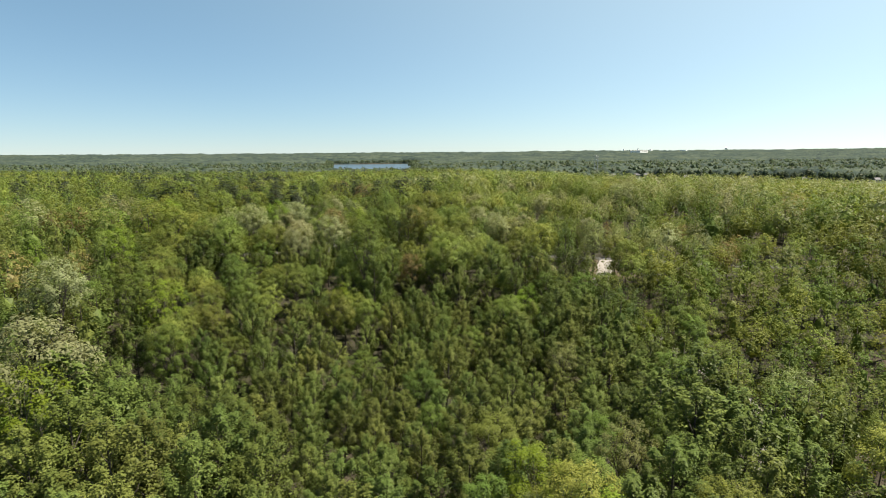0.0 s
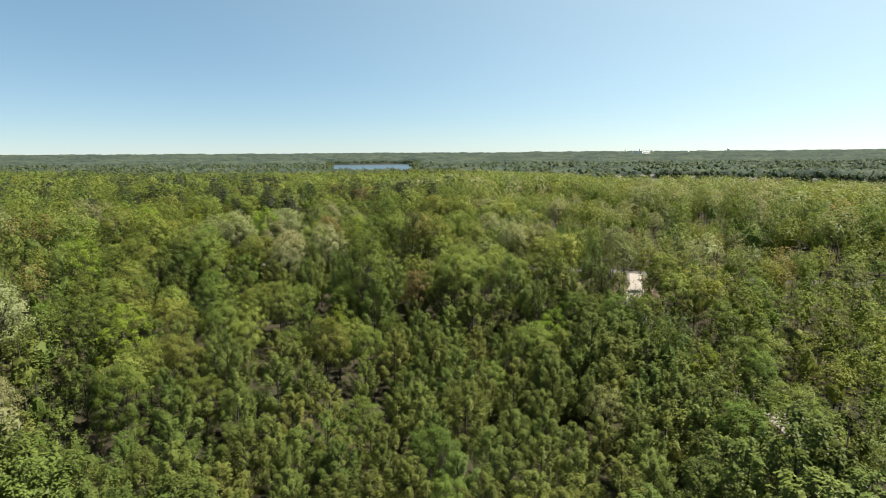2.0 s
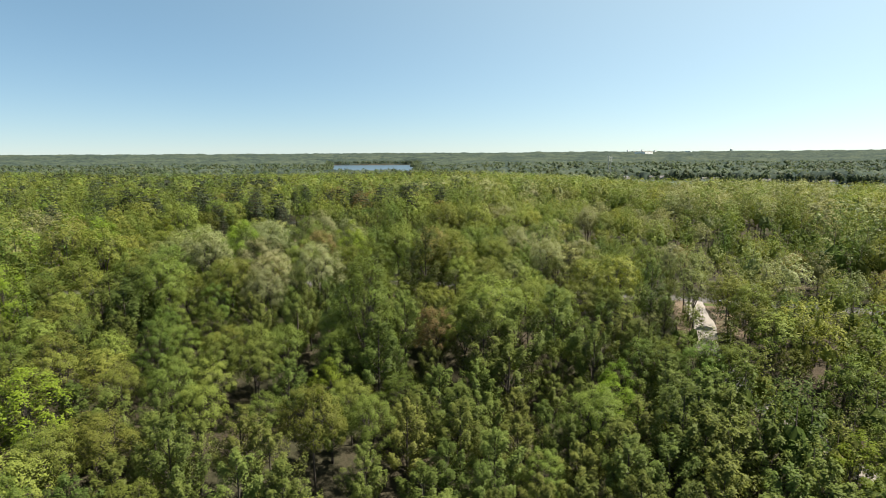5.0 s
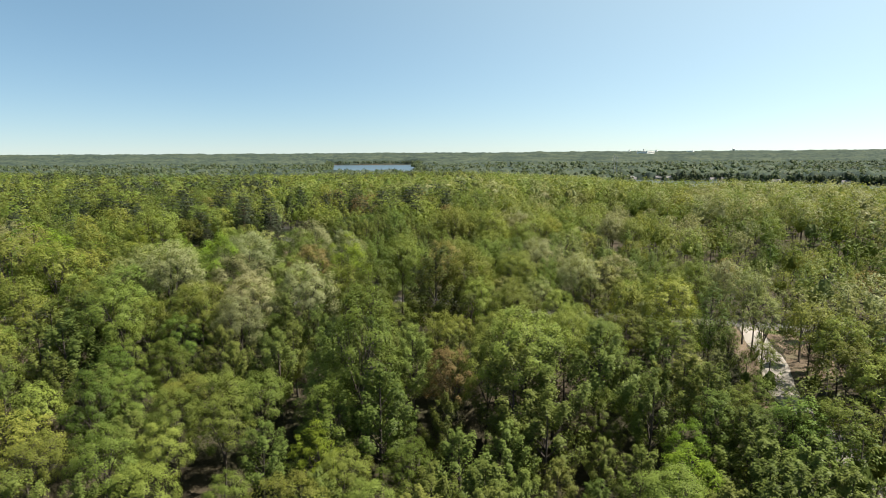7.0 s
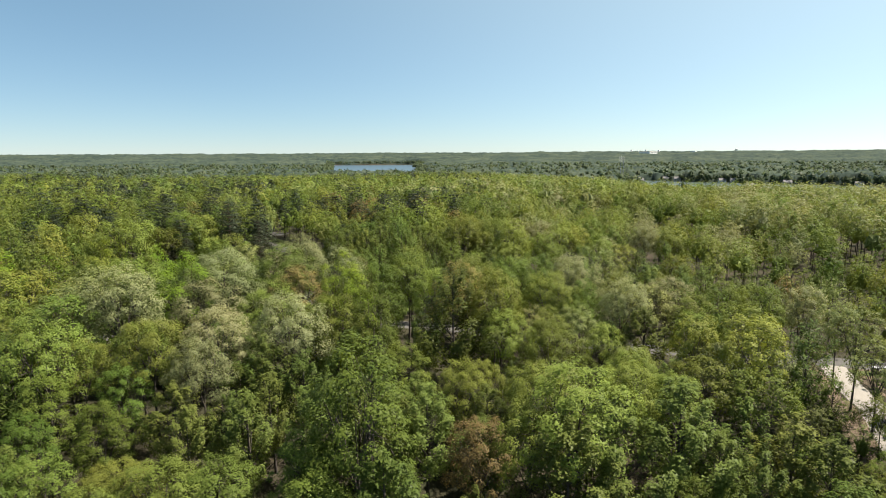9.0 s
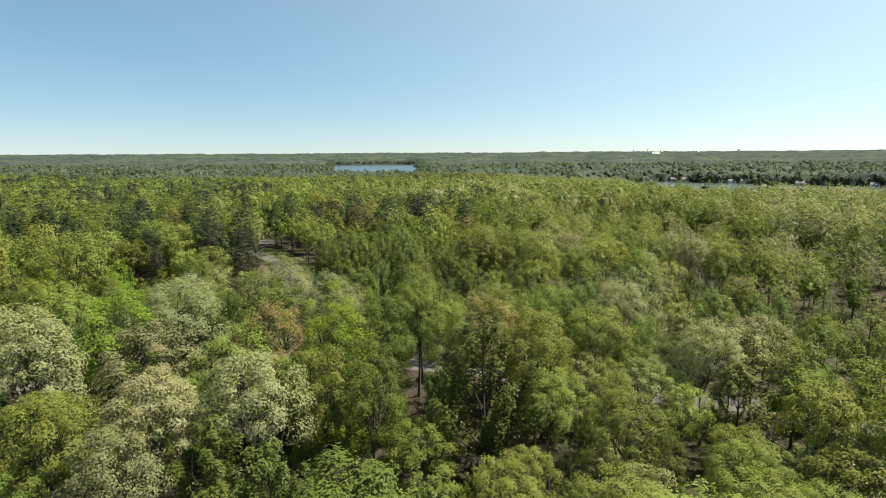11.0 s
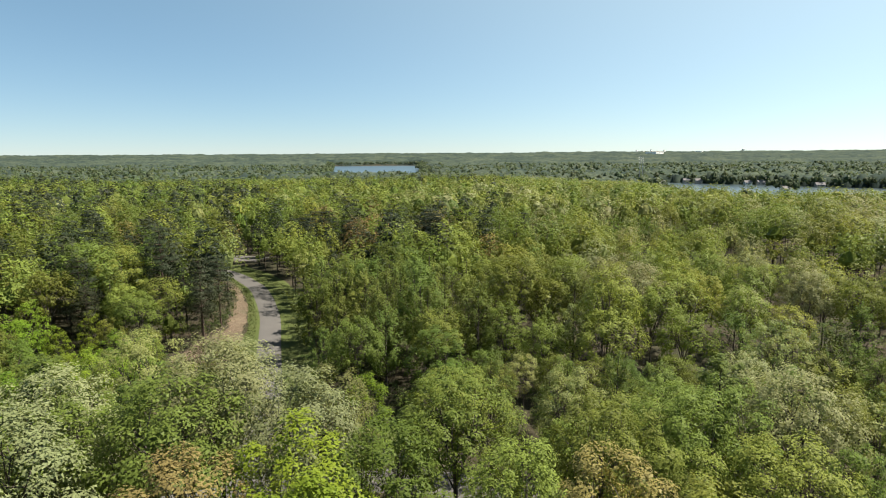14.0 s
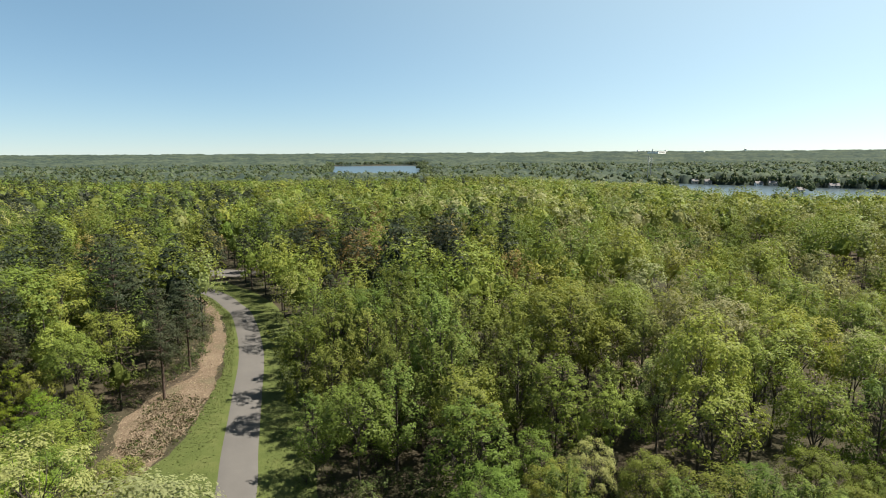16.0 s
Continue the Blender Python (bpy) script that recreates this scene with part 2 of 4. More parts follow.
def tube(points, radii, sides=5):
    """Vertices and triangles of a tapered tube along the points."""
    points = np.asarray(points, float)
    n = len(points)
    way = np.gradient(points, axis=0)
    way /= np.linalg.norm(way, axis=1)[:, None] + 1e-9
    ref = np.where(np.abs(way[:, 2:3]) > 0.9, np.array([[1.0, 0, 0]]), np.array([[0, 0, 1.0]]))
    u = np.cross(way, ref)
    u /= np.linalg.norm(u, axis=1)[:, None] + 1e-9
    v = np.cross(way, u)
    a = np.arange(sides) * 2 * np.pi / sides
    ring = points[:, None] + np.asarray(radii)[:, None, None] * (np.cos(a)[None, :, None] * u[:, None] + np.sin(a)[None, :, None] * v[:, None])
    verts = ring.reshape(-1, 3)
    tris = []
    for i in range(n - 1):
        for j in range(sides):
            p, q = i * sides + j, i * sides + (j + 1) % sides
            tris += [(p, q, q + sides), (p, q + sides, p + sides)]
    return verts, np.array(tris, np.int32)


def joined(pieces):
    verts, tris, base = [], [], 0
    for v, t in pieces:
        verts.append(v)
        tris.append(t + base)
        base += len(v)
    return np.concatenate(verts), np.concatenate(tris)


def unit(v):
    return v / (np.linalg.norm(v, axis=-1, keepdims=True) + 1e-9)


def leaf_cloud(rng, plan, n, size, narrow=0.4, up=0.35, loose=0.26):
    """n single leaf sprays, one triangle each, over the outer sides of the clumps."""
    centres, axes, across, along = plan
    weight = across * np.sqrt(across * along)
    pick = rng.choice(len(centres), n, p=weight / weight.sum())
    middle = np.array([0, 0, np.percentile(centres[:, 2], 25)])
    outward = unit(centres - middle)
    d = unit(rng.normal(size=(n, 3)) + outward[pick] * 0.65 + np.array([0, 0, 0.45]))
    shell = rng.uniform(0.3, 1.0, n) ** 0.5 * rng.choice([1.0, 1.0, 1.0, 1.0, 1.2], n)
    ax = axes[pick]
    lengthwise = np.sum(d * ax, 1, keepdims=True) * ax
    pos = centres[pick] + shell[:, None] * ((d - lengthwise) * across[pick][:, None] + lengthwise * along[pick][:, None])
    nor = unit(d * 0.75 + unit(pos - middle) * 0.65 + rng.normal(size=(n, 3)) * loose + np.array([0, 0, up]))
    t = unit(np.cross(nor, rng.normal(size=(n, 3))))
    b = np.cross(nor, t)
    s = size * rng.uniform(0.6, 1.35, n)[:, None]
    verts = np.empty((n, 3, 3))
    verts[:, 0] = pos + t * s * 0.8
    verts[:, 1] = pos - t * s * 0.45 + b * s * narrow
    verts[:, 2] = pos - t * s * 0.45 - b * s * narrow
    return verts.reshape(-1, 3), np.arange(n * 3, dtype=np.int32).reshape(-1, 3)


# habit "spire": branches rise steeply from one leader; "fan": limbs fork and spread into a domed crown; "tier": level whorls
# w: crown width, base: where the crown begins, both as shares of the height; cr: clump size; dens: leaves; steep: rise of the branches
KINDS = {
    "poplar": dict(habit="spire", w=0.50, base=0.30, clumps=26, cr=0.23, dens=1.0, steep=1.4),
    "tallpop": dict(habit="spire", w=0.54, base=0.22, clumps=36, cr=0.21, dens=1.0, steep=1.4),
    "oak": dict(habit="fan", w=0.50, base=0.46, clumps=66, cr=0.23, dome=-0.25, dens=1.0, limbs=8),
    "maple": dict(habit="fan", w=0.46, base=0.34, clumps=72, cr=0.24, dome=-0.6, dens=1.25, limbs=7),
    "lime": dict(habit="fan", w=0.44, base=0.26, clumps=76, cr=0.24, dome=-0.8, dens=1.25, limbs=7),
    "pale": dict(habit="fan", w=0.50, base=0.46, clumps=70, cr=0.23, dome=-0.25, dens=1.0, limbs=8),
    "rust": dict(habit="fan", w=0.47, base=0.44, clumps=58, cr=0.22, dome=-0.25, dens=0.75, limbs=8),
    "sparse": dict(habit="fan", w=0.46, base=0.46, clumps=54, cr=0.21, dome=-0.30, dens=0.55, limbs=8),
    "pine": dict(habit="tier", w=0.44, base=0.38, clumps=60, cr=0.27, dens=1.5),
    "shrub": dict(habit="fan", w=1.00, base=0.10, clumps=16, cr=0.32, dome=-0.2, dens=0.8, limbs=4),
}


def tree_plan(kind, rng, tall):
    """The wood (points and radii of each branch) and the clumps (centre, axis, radius across and along) of one tree."""
    k = KINDS[kind]
    w = k["w"] * tall * 0.5
    lo, hi = k["base"] * tall, tall * 0.96
    r0 = 0.011 * tall + 0.03
    sway = rng.normal(size=2) * 0.018 * tall

    def on_trunk(z):
        f = np.sin(np.clip(z / tall, 0, 1) * 2.2)
        return np.array([sway[0] * f, sway[1] * f, z])

    ends = {"spire": 0.95, "fan": 0.62, "tier": 0.97}[k["habit"]] * tall
    zs = np.linspace(-0.4, ends, 7)
    wood = [([on_trunk(z) for z in zs], np.linspace(r0, r0 * 0.16, 7) * np.array([1.35, 1, 1, 1, 1, 1, 1]))]
    spots, axes, across, along = [], [], [], []

    def clump(c, ax, size, stretch):
        spots.append(c)
        axes.append(ax / (np.linalg.norm(ax) + 1e-9))
        across.append(size)
        along.append(size * stretch)

    n = k["clumps"]
    if k["habit"] == "spire":
        for i in range(n):
            h = ((i + rng.uniform(0, 1)) / n) ** 0.9
            ang = i * 2.399963 + rng.uniform(-0.5, 0.5)
            reach = w * (math.sin(math.pi * (0.20 + 0.75 * h ** 0.85)) ** 0.9) * rng.uniform(0.55, 1.08)
            tip_z = lo + (hi - lo) * (0.12 + 0.88 * h) + rng.normal() * 0.015 * tall
            root_z = max(tip_z - reach * k["steep"] * rng.uniform(0.8, 1.3) - 0.05 * tall, lo * 0.7)
            a = on_trunk(root_z)
            tip = np.array([a[0] + math.cos(ang) * reach, a[1] + math.sin(ang) * reach, tip_z])
            bend = a + (tip - a) * 0.5 + np.array([math.cos(ang), math.sin(ang), -0.4]) * reach * 0.12
            rr = r0 * 0.42 * (1 - 0.6 * root_z / tall)
            wood.append(([a, bend, tip], [rr, rr * 0.6, rr * 0.15]))
            for f, size in ((0.98, 0.75), (0.72, 1.0), (0.42, 0.9)):
                if f < 0.5 and i % 2:
                    continue
                c = bend + (tip - bend) * (2 * f - 1) if f > 0.5 else a + (bend - a) * 2 * f
                clump(c, tip - a + np.array([0, 0, 0.3 * reach]), w * k["cr"] * size * rng.uniform(0.75, 1.2) * (1.15 - 0.4 * h), 1.9)
        for f in (0.86, 0.92, 0.965):
            clump(on_trunk(f * tall), np.array([0, 0, 1.0]), w * k["cr"] * (1.5 - f), 2.0)
    elif k["habit"] == "fan":
        m = k["limbs"]
        mid = (k["base"] + 0.16) * tall
        rise = hi - mid
        lobe = rng.uniform(0, 6.28, 2)
        limbs = []
        for j in range(m):
            ang = j * 6.2832 / m + rng.uniform(-0.3, 0.3)
            z = tall * k["base"] * rng.uniform(0.72, 1.15)
            a = on_trunk(z)
            out = w * rng.uniform(0.34, 0.62)
            knee = np.array([math.cos(ang) * out * 0.45, math.sin(ang) * out * 0.45, z + (mid + 0.30 * rise - z) * 0.5])
            top = np.array([math.cos(ang) * out, math.sin(ang) * out, mid + rise * rng.uniform(0.15, 0.55)])
            rr = r0 * rng.uniform(0.42, 0.6)
            wood.append(([a, knee, top], [rr, rr * 0.72, rr * 0.4]))
            limbs.append((ang, knee, top, rr))
        for i in range(n):
            up = k["dome"] + (1 - k["dome"]) * (i + rng.uniform(0, 1)) / n
            ang = i * 2.399963 + rng.uniform(-0.4, 0.4)
            out = rng.uniform(0.80, 1.06) * (1 + 0.15 * math.sin(2 * ang + lobe[0]) + 0.11 * math.sin(3 * ang + lobe[1]))
            inner = 0.6 if i % 6 == 5 else 1.0
            flat = math.sqrt(max(1 - up * up, 0.02)) * out * inner
            c = np.array([math.cos(ang) * flat * w, math.sin(ang) * flat * w, mid + rise * up * inner * rng.uniform(0.88, 1.05)])
            near_limb = min(limbs, key=lambda q: np.linalg.norm(q[2] - c))
            a = near_limb[1] + (near_limb[2] - near_limb[1]) * rng.uniform(0.3, 1.0)
            rr = near_limb[3] * 0.34
            wood.append(([a, a + (c - a) * 0.55 + rng.normal(size=3) * 0.04 * w, c], [rr, rr * 0.6, rr * 0.2]))
            clump(c, np.array([c[0], c[1], 0.6 * (c[2] - mid) + 0.4 * w]), w * k["cr"] * rng.uniform(0.7, 1.3), 1.15)
    else:
        for i in range(n):
            tier = (i // 6 + rng.uniform(-0.12, 0.12)) / (n / 6)
            h = min(max(tier, 0.0), 1.0)
            ang = i * 2.399963 + rng.uniform(-0.4, 0.4)
            reach = w * ((1 - h) ** 0.6 * 0.85 + 0.16) * rng.uniform(0.55, 1.1)
            z = lo + (hi - lo) * h
            a, tip = on_trunk(z - 0.1 * reach), np.array([math.cos(ang) * reach, math.sin(ang) * reach, z + 0.18 * reach])
            wood.append(([a, (a + tip) / 2, tip], [r0 * 0.25, r0 * 0.16, r0 * 0.05]))
            clump(tip * np.array([0.8, 0.8, 1]), np.array([0, 0, 1.0]), w * k["cr"] * rng.uniform(0.8, 1.3) * (1.15 - 0.4 * h), 0.5)
        clump(on_trunk(tall * 0.965), np.array([0, 0, 1.0]), w * 0.2, 1.2)
    return wood, (np.array(spots), np.array(axes), np.array(across), np.array(along))


def tree_meshes(kind, seed, tall, n, size, sides=5):
    """The wood and the crown of one tree, standing at the origin."""
    rng = np.random.default_rng(seed)
    wood, plan = tree_plan(kind, rng, tall)
    leaves = leaf_cloud(rng, plan, int(n * KINDS[kind]["dens"]), size, 0.28 if kind == "pine" else 0.42)
    return joined([tube(p, r, sides + 1 if i == 0 else 3) for i, (p, r) in enumerate(wood)]), leaves


# ---- ground, water, roads ----


def spread(lo, hi, step, growth, inner_lo, inner_hi):
    mid = np.arange(inner_lo, inner_hi + 0.1, step)
    out, s, p = [], step, inner_hi
    while p < hi:
        s *= growth
        p += s
        out.append(p)
    back, s, p = [], step, inner_lo
    while p > lo:
        s *= growth
        p -= s
        back.append(p)
    return np.concatenate([back[::-1], mid, out])


gx, gy = spread(-5200, 5200, 3.0, 1.07, -130, 130), spread(-1500, 5400, 3.0, 1.055, 20, 370)
xx, yy = np.meshgrid(gx, gy)
gv = np.stack([xx.ravel(), yy.ravel(), land(xx, yy).ravel()], 1)
ii = np.arange(len(gx) * len(gy)).reshape(len(gy), len(gx))
gf = np.stack([ii[:-1, :-1], ii[:-1, 1:], ii[1:, 1:], ii[1:, :-1]], -1).reshape(-1, 4)
ground = tagged(new("ground", mesh_from("ground", gv, gf, LITTER)), "brown leaf-littered forest floor under the trees", "ground", kind="structure")
ground.data.polygons.foreach_set("use_smooth", np.ones(len(gf), bool))


def water_sheet(name, x0, x1, y0, y1, label):
    v = [(x0, y0, LAKE_Z), (x1, y0, LAKE_Z), (x1, y1, LAKE_Z), (x0, y1, LAKE_Z)]
    tagged(new(name, mesh_from(name, v, [(0, 1, 2, 3)], WATER)), label, "lake", kind="structure")


water_sheet("water_near", 200, 1180, 560, 1110, "calm blue-grey lake reflecting the sky beyond the woods")
water_sheet("water_far", -480, -40, 1150, 2380, "pale distant lake between wooded shores")


def curve_through(pts, step=1.5):
    """A smooth line through the points, in even steps."""
    p = np.asarray(pts, float)
    p = np.concatenate([[2 * p[0] - p[1]], p, [2 * p[-1] - p[-2]]])
    out = []
    for i in range(1, len(p) - 2):
        a, b, c, d = p[i - 1 : i + 3]
        n = max(2, int(np.linalg.norm(c - b) / step))
        for t in np.arange(n) / n:
            out.append(0.5 * (2 * b + (c - a) * t + (2 * a - 5 * b + 4 * c - d) * t * t + (3 * b - a - 3 * c + d) * t ** 3))
    out.append(p[-2])
    return np.array(out)


def ribbon(name, line, left, right, lift, mat, label, category, wobble=0.0, cuts=6):
    """A strip that lies on the land along the line, from left to right metres beside it."""
    way = np.gradient(line, axis=0)
    way /= np.linalg.norm(way, axis=1)[:, None]
    side = np.stack([way[:, 1], -way[:, 0]], 1)
    s = np.arange(len(line))
    wl = wobble * (np.sin(s * 0.37) + 0.6 * np.sin(s * 0.83 + 1) + 0.5 * np.sin(s * 1.9))
    l, r = np.broadcast_to(left, s.shape) + wl, np.broadcast_to(right, s.shape) + np.roll(wl, 11)
    f = np.linspace(0, 1, cuts + 1)
    off = l[:, None] * (1 - f) + r[:, None] * f
    xy = line[:, None] + side[:, None] * off[..., None]
    z = land(xy[..., 0], xy[..., 1]) + lift
    z[:, 0] -= lift + 0.03
    z[:, -1] -= lift + 0.03
    v = np.concatenate([xy, z[..., None]], -1).reshape(-1, 3)
    n = np.arange(len(v)).reshape(len(line), cuts + 1)
    q = np.stack([n[:-1, :-1], n[:-1, 1:], n[1:, 1:], n[1:, :-1]], -1).reshape(-1, 4)
    me = mesh_from(name, v, q, mat)
    me.polygons.foreach_set("use_smooth", np.ones(len(q), bool))
    return tagged(new(name, me), label, category, kind="structure")


CLEARING = curve_through([(-35, 213), (-29, 216), (-23, 221), (-20, 228)])
PARK_ROAD = curve_through([(-39.5, 208), (-41.5, 218), (-44, 230), (-46.8, 239.4), (-51.5, 256), (-57.4, 276), (-66.8, 299), (-72.7, 308.6), (-79, 317), (-90, 326), (-110, 333), (-140, 336)])
CROSS_ROAD = curve_through([(-110, 196), (-80, 199), (-54, 203), (-39, 207), (-24, 209.5), (-7, 205), (10, 198.5), (30, 191.5), (50, 187), (62, 184), (74, 179), (100, 172), (150, 170)])
GRAVEL_PATH = curve_through([(51.5, 184.5), (48.6, 176), (46.6, 168.5), (44.2, 162), (42.2, 156), (41.6, 149), (43.5, 136), (48.5, 122), (53.3, 111), (54.8, 104), (55.2, 97), (51, 90), (46, 84), (40, 70), (36, 40)])
grass_w = np.interp(PARK_ROAD[:, 1], (228, 234, 240.6, 249, 260, 272, 292), (12.5, 9.8, 5.9, 3.6, 2.6, 2.0, 1.7))
bank_w = np.interp(PARK_ROAD[:, 1], (228, 236, 243, 252, 257, 262, 268, 279, 300), (12.6, 12.4, 13.0, 13.0, 11.6, 8.8, 6.2, 5.6, 3.0))
ribbon("leaf_bank", PARK_ROAD, -2.75 - bank_w, -2.4 - grass_w, 0.05, STRAW, "brown dry-leaf bank between road verge and pines", "bank", 0.5, 8)
ribbon("grass_verge", PARK_ROAD, -2.75 - grass_w, 8.6, 0.09, GRASS, "mown green grass verge along the park road", "verge", 0.25, 12)
ribbon("road", PARK_ROAD, -2.75, 2.75, 0.14, ASPHALT, "worn light-grey asphalt park road curving through the woods", "road", 0.0, 6)
ribbon("cross_road", CROSS_ROAD, -2.7, 2.7, 0.12, ASPHALT, "light-grey asphalt road half hidden by trees", "road", 0.0, 6)
ribbon("gravel_path", GRAVEL_PATH, -2.1, 2.1, 0.12, GRAVEL, "pale sunlit gravel path leading off the road", "path", 0.2, 6)
ribbon("bare_soil", GRAVEL_PATH[:16], -9.5, -2.0, 0.06, STRAW, "tan bare soil beside the gravel path", "soil", 0.5, 6)
ribbon("mulch_edge", GRAVEL_PATH[:22], 2.0, 5.2, 0.06, STRAW, "brown leaf mulch beside the gravel path", "soil", 0.4, 5)
junction = CROSS_ROAD[(CROSS_ROAD[:, 0] > 53) & (CROSS_ROAD[:, 0] < 74)]
ribbon("grass_strip", junction, 2.6, 6.2, 0.08, GRASS, "green grass strip along the road by the junction", "verge", 0.3, 5)
ribbon("grass_clearing", CLEARING, -4.5, 5.0, 0.05, GRASS, "shady patch of grass beside the road junction", "grass", 0.5, 8)
LOT = curve_through([(-112, 345), (-97, 346), (-88, 346.5), (-79, 343)])
ribbon("gravel_lot", LOT, -5.0, 5.0, 0.10, ASPHALT, "pale open asphalt lot among the trees", "lot", 0.4, 6)

# ---- trees: where they stand ----
rng_place = np.random.default_rng(7)


def signed_park_side(x, y):
    """Metres to the right of the park road (left: minus) at that y."""
    return x - np.interp(y, PARK_ROAD[:80, 1], PARK_ROAD[:80, 0])


def open_ground(x, y, margin=0.0):
    """True where no tree can stand."""
    if not (-160 < x < 170 and 20 < y < 360):
        return False
    pr = math.sqrt(np.min((PARK_ROAD[:, 0] - x) ** 2 + (PARK_ROAD[:, 1] - y) ** 2))
    i = np.argmin((PARK_ROAD[:, 0] - x) ** 2 + (PARK_ROAD[:, 1] - y) ** 2)
    left_side = x < PARK_ROAD[i, 0]
    if pr < (3.2 + bank_w[i] if left_side and y > 222 else 6.6 if y > 222 else 8.8) + margin:
        return True
    if math.sqrt(np.min((CROSS_ROAD[:, 0] - x) ** 2 + (CROSS_ROAD[:, 1] - y) ** 2)) < 3.4 + margin:
        return True
    if math.sqrt(np.min((GRAVEL_PATH[:, 0] - x) ** 2 + (GRAVEL_PATH[:, 1] - y) ** 2)) < (4.6 if y > 158 else 2.6 if y > 148 else 2.2 if y > 108 else 2.6) + margin:
        return True
    if 46 < x < 63 and 161 < y < 184:
        return True
    if -38 < x < -21 and 211 < y < 231:
        return True
    return abs(x + 95) < 19 and abs(y - 346) < 7


# Trees that stand out, by kind: x, y and height of the top
MARKED = []
MARKED += [("lime", *q) for q in [
    (13, 45, 13), (-50, 68, 17), (-58, 120, 16), (17.5, 131.1, 9), (19.9, 136.6, 9.8), (-82.8, 150.2, 23.2), (-50.4, 178.9, 26.9), (-26.7, 179.7, 23.9),
    (-27.6, 184.1, 25.3), (-27, 207, 19.5), (-75, 231, 13), (-70, 239, 14), (-80, 240, 14)]]
MARKED += [("maple", *q) for q in [
    (-55.7, 87.8, 5.5), (-50.6, 103.4, 10.5), (52.6, 117.9, 10.5), (62.3, 121.7, 4.9), (57.4, 126.1, 11.8), (-79.4, 130.3, 12.7), (-50.9, 138, 16.2), (-23, 139.2, 13.7),
    (28, 141.4, 11.1), (-19.6, 145.1, 24.3), (31.3, 147, 10.1), (-47.2, 149.9, 15.7), (-47.9, 156.6, 17.6), (-21.5, 170.9, 23.5), (11.9, 191.2, 19.5), (4.4, 196.2, 23.3),
    (78.3, 217.7, 18.9), (-19.9, 226.2, 18.4), (-13.9, 228.6, 14.2), (-61, 229.2, 17.1), (-9.8, 236.5, 19.2), (-38, 256, 23), (-30.6, 265.9, 24), (-22, 268, 23.5),
    (44.8, 335.4, 20.4), (21.3, 350.5, 24.1)]]
MARKED += [("oak", *q) for q in [
    (68.1, 112.7, 9.9), (-50.9, 113, 10.7), (-23.1, 121, 12.3), (-16.4, 124.5, 9.3), (-31.4, 127.3, 8.4), (-55.7, 132.4, 13.1), (-64.7, 135.9, 14.8), (-40.7, 136.9, 13.8),
    (47.5, 138.4, 10.6), (-36.5, 140.3, 14.5), (-45.4, 146.5, 9.1), (1.6, 147.9, 20.4), (-72.6, 150.7, 17.1), (-87.4, 153, 21.3), (8.7, 154.2, 18.5), (-57.7, 157, 22.8),
    (10.5, 160, 17.7), (-47, 160.7, 21.9), (26.9, 163, 21.3), (-6.5, 165.4, 14.4), (2.4, 166.8, 19.2), (21.7, 168.2, 19.7), (-26.3, 171.6, 21.9), (30.1, 172.4, 20.3),
    (-4.2, 178.1, 24.1), (-37.4, 179.5, 21.8), (5.7, 189.5, 21.4), (-38.2, 190.6, 25.6), (-6.8, 191, 23.8), (0.1, 194.6, 23.2)]]
MARKED += [("oak", *q) for q in [
    (-18, 195.5, 23.8), (-17.7, 201.5, 22.1), (16.3, 223.4, 13.3), (-84.3, 224.6, 27.1), (13.6, 227.4, 20), (4.6, 232.2, 25.3), (51.6, 239, 23), (16.6, 240.3, 22.9),
    (-7.2, 247.5, 24.5), (-71.1, 247.7, 18.3), (-92.1, 248.7, 24.6), (2.4, 253, 23), (-10.1, 254.4, 22.3), (-6.2, 254.9, 24.3), (-71.1, 256.9, 18.7), (-85.4, 258.3, 25.2),
    (29, 259, 23), (0, 263.7, 21.6), (-18.4, 275, 26.6), (-48.6, 279.8, 21.5), (-80.3, 287.1, 24.5), (46, 293, 19.5), (49, 306.5, 21)]]
MARKED += [("pale", *q) for q in [
    (-56, 78, 19), (-67.4, 100.9, 9.2), (75, 113.1, 3.3), (-76, 113.6, 21), (-87, 130.6, 15), (-40, 158, 20), (-40.8, 165.9, 21.7), (-31.8, 166.9, 23.3),
    (-55.8, 171.3, 26.1), (-46.6, 176.8, 22.8), (16.2, 181.5, 21.8), (-47.2, 183.9, 25.7), (25.1, 187.7, 20.7), (-29.8, 193.9, 24.5), (-50, 195, 24), (-37, 195.6, 26.4),
    (12.1, 199.6, 22.4), (-38.5, 202, 24.5), (57, 243, 22), (40, 244, 22), (7.6, 247, 23.5), (42.5, 250.8, 22.8), (60, 252, 21)]]
MARKED += [("pine", *q) for q in [
    (-84.6, 254.3, 24.1), (-63, 254.6, 23.8), (-65, 258.7, 18.2), (-92, 262, 27), (-75, 265, 28.5), (-69, 273, 27), (-97, 275, 27), (-77.3, 275.1, 27),
    (-87, 284, 28), (-107, 297, 28), (-94.1, 299.5, 25.6), (-33, 300, 27.5), (-154, 301, 29), (-113, 306, 28), (-23, 308, 27.5), (-101, 317, 27),
    (-59, 318, 24), (-51, 318, 24), (-137, 322, 29), (-35, 322, 26), (-64, 324, 23), (-55, 327, 25), (-47, 329, 28.5), (-166, 331, 29),
    (-21, 331, 28), (-13, 337, 28), (-11.9, 353.5, 24.4), (-23.1, 367.3, 21.3)]]
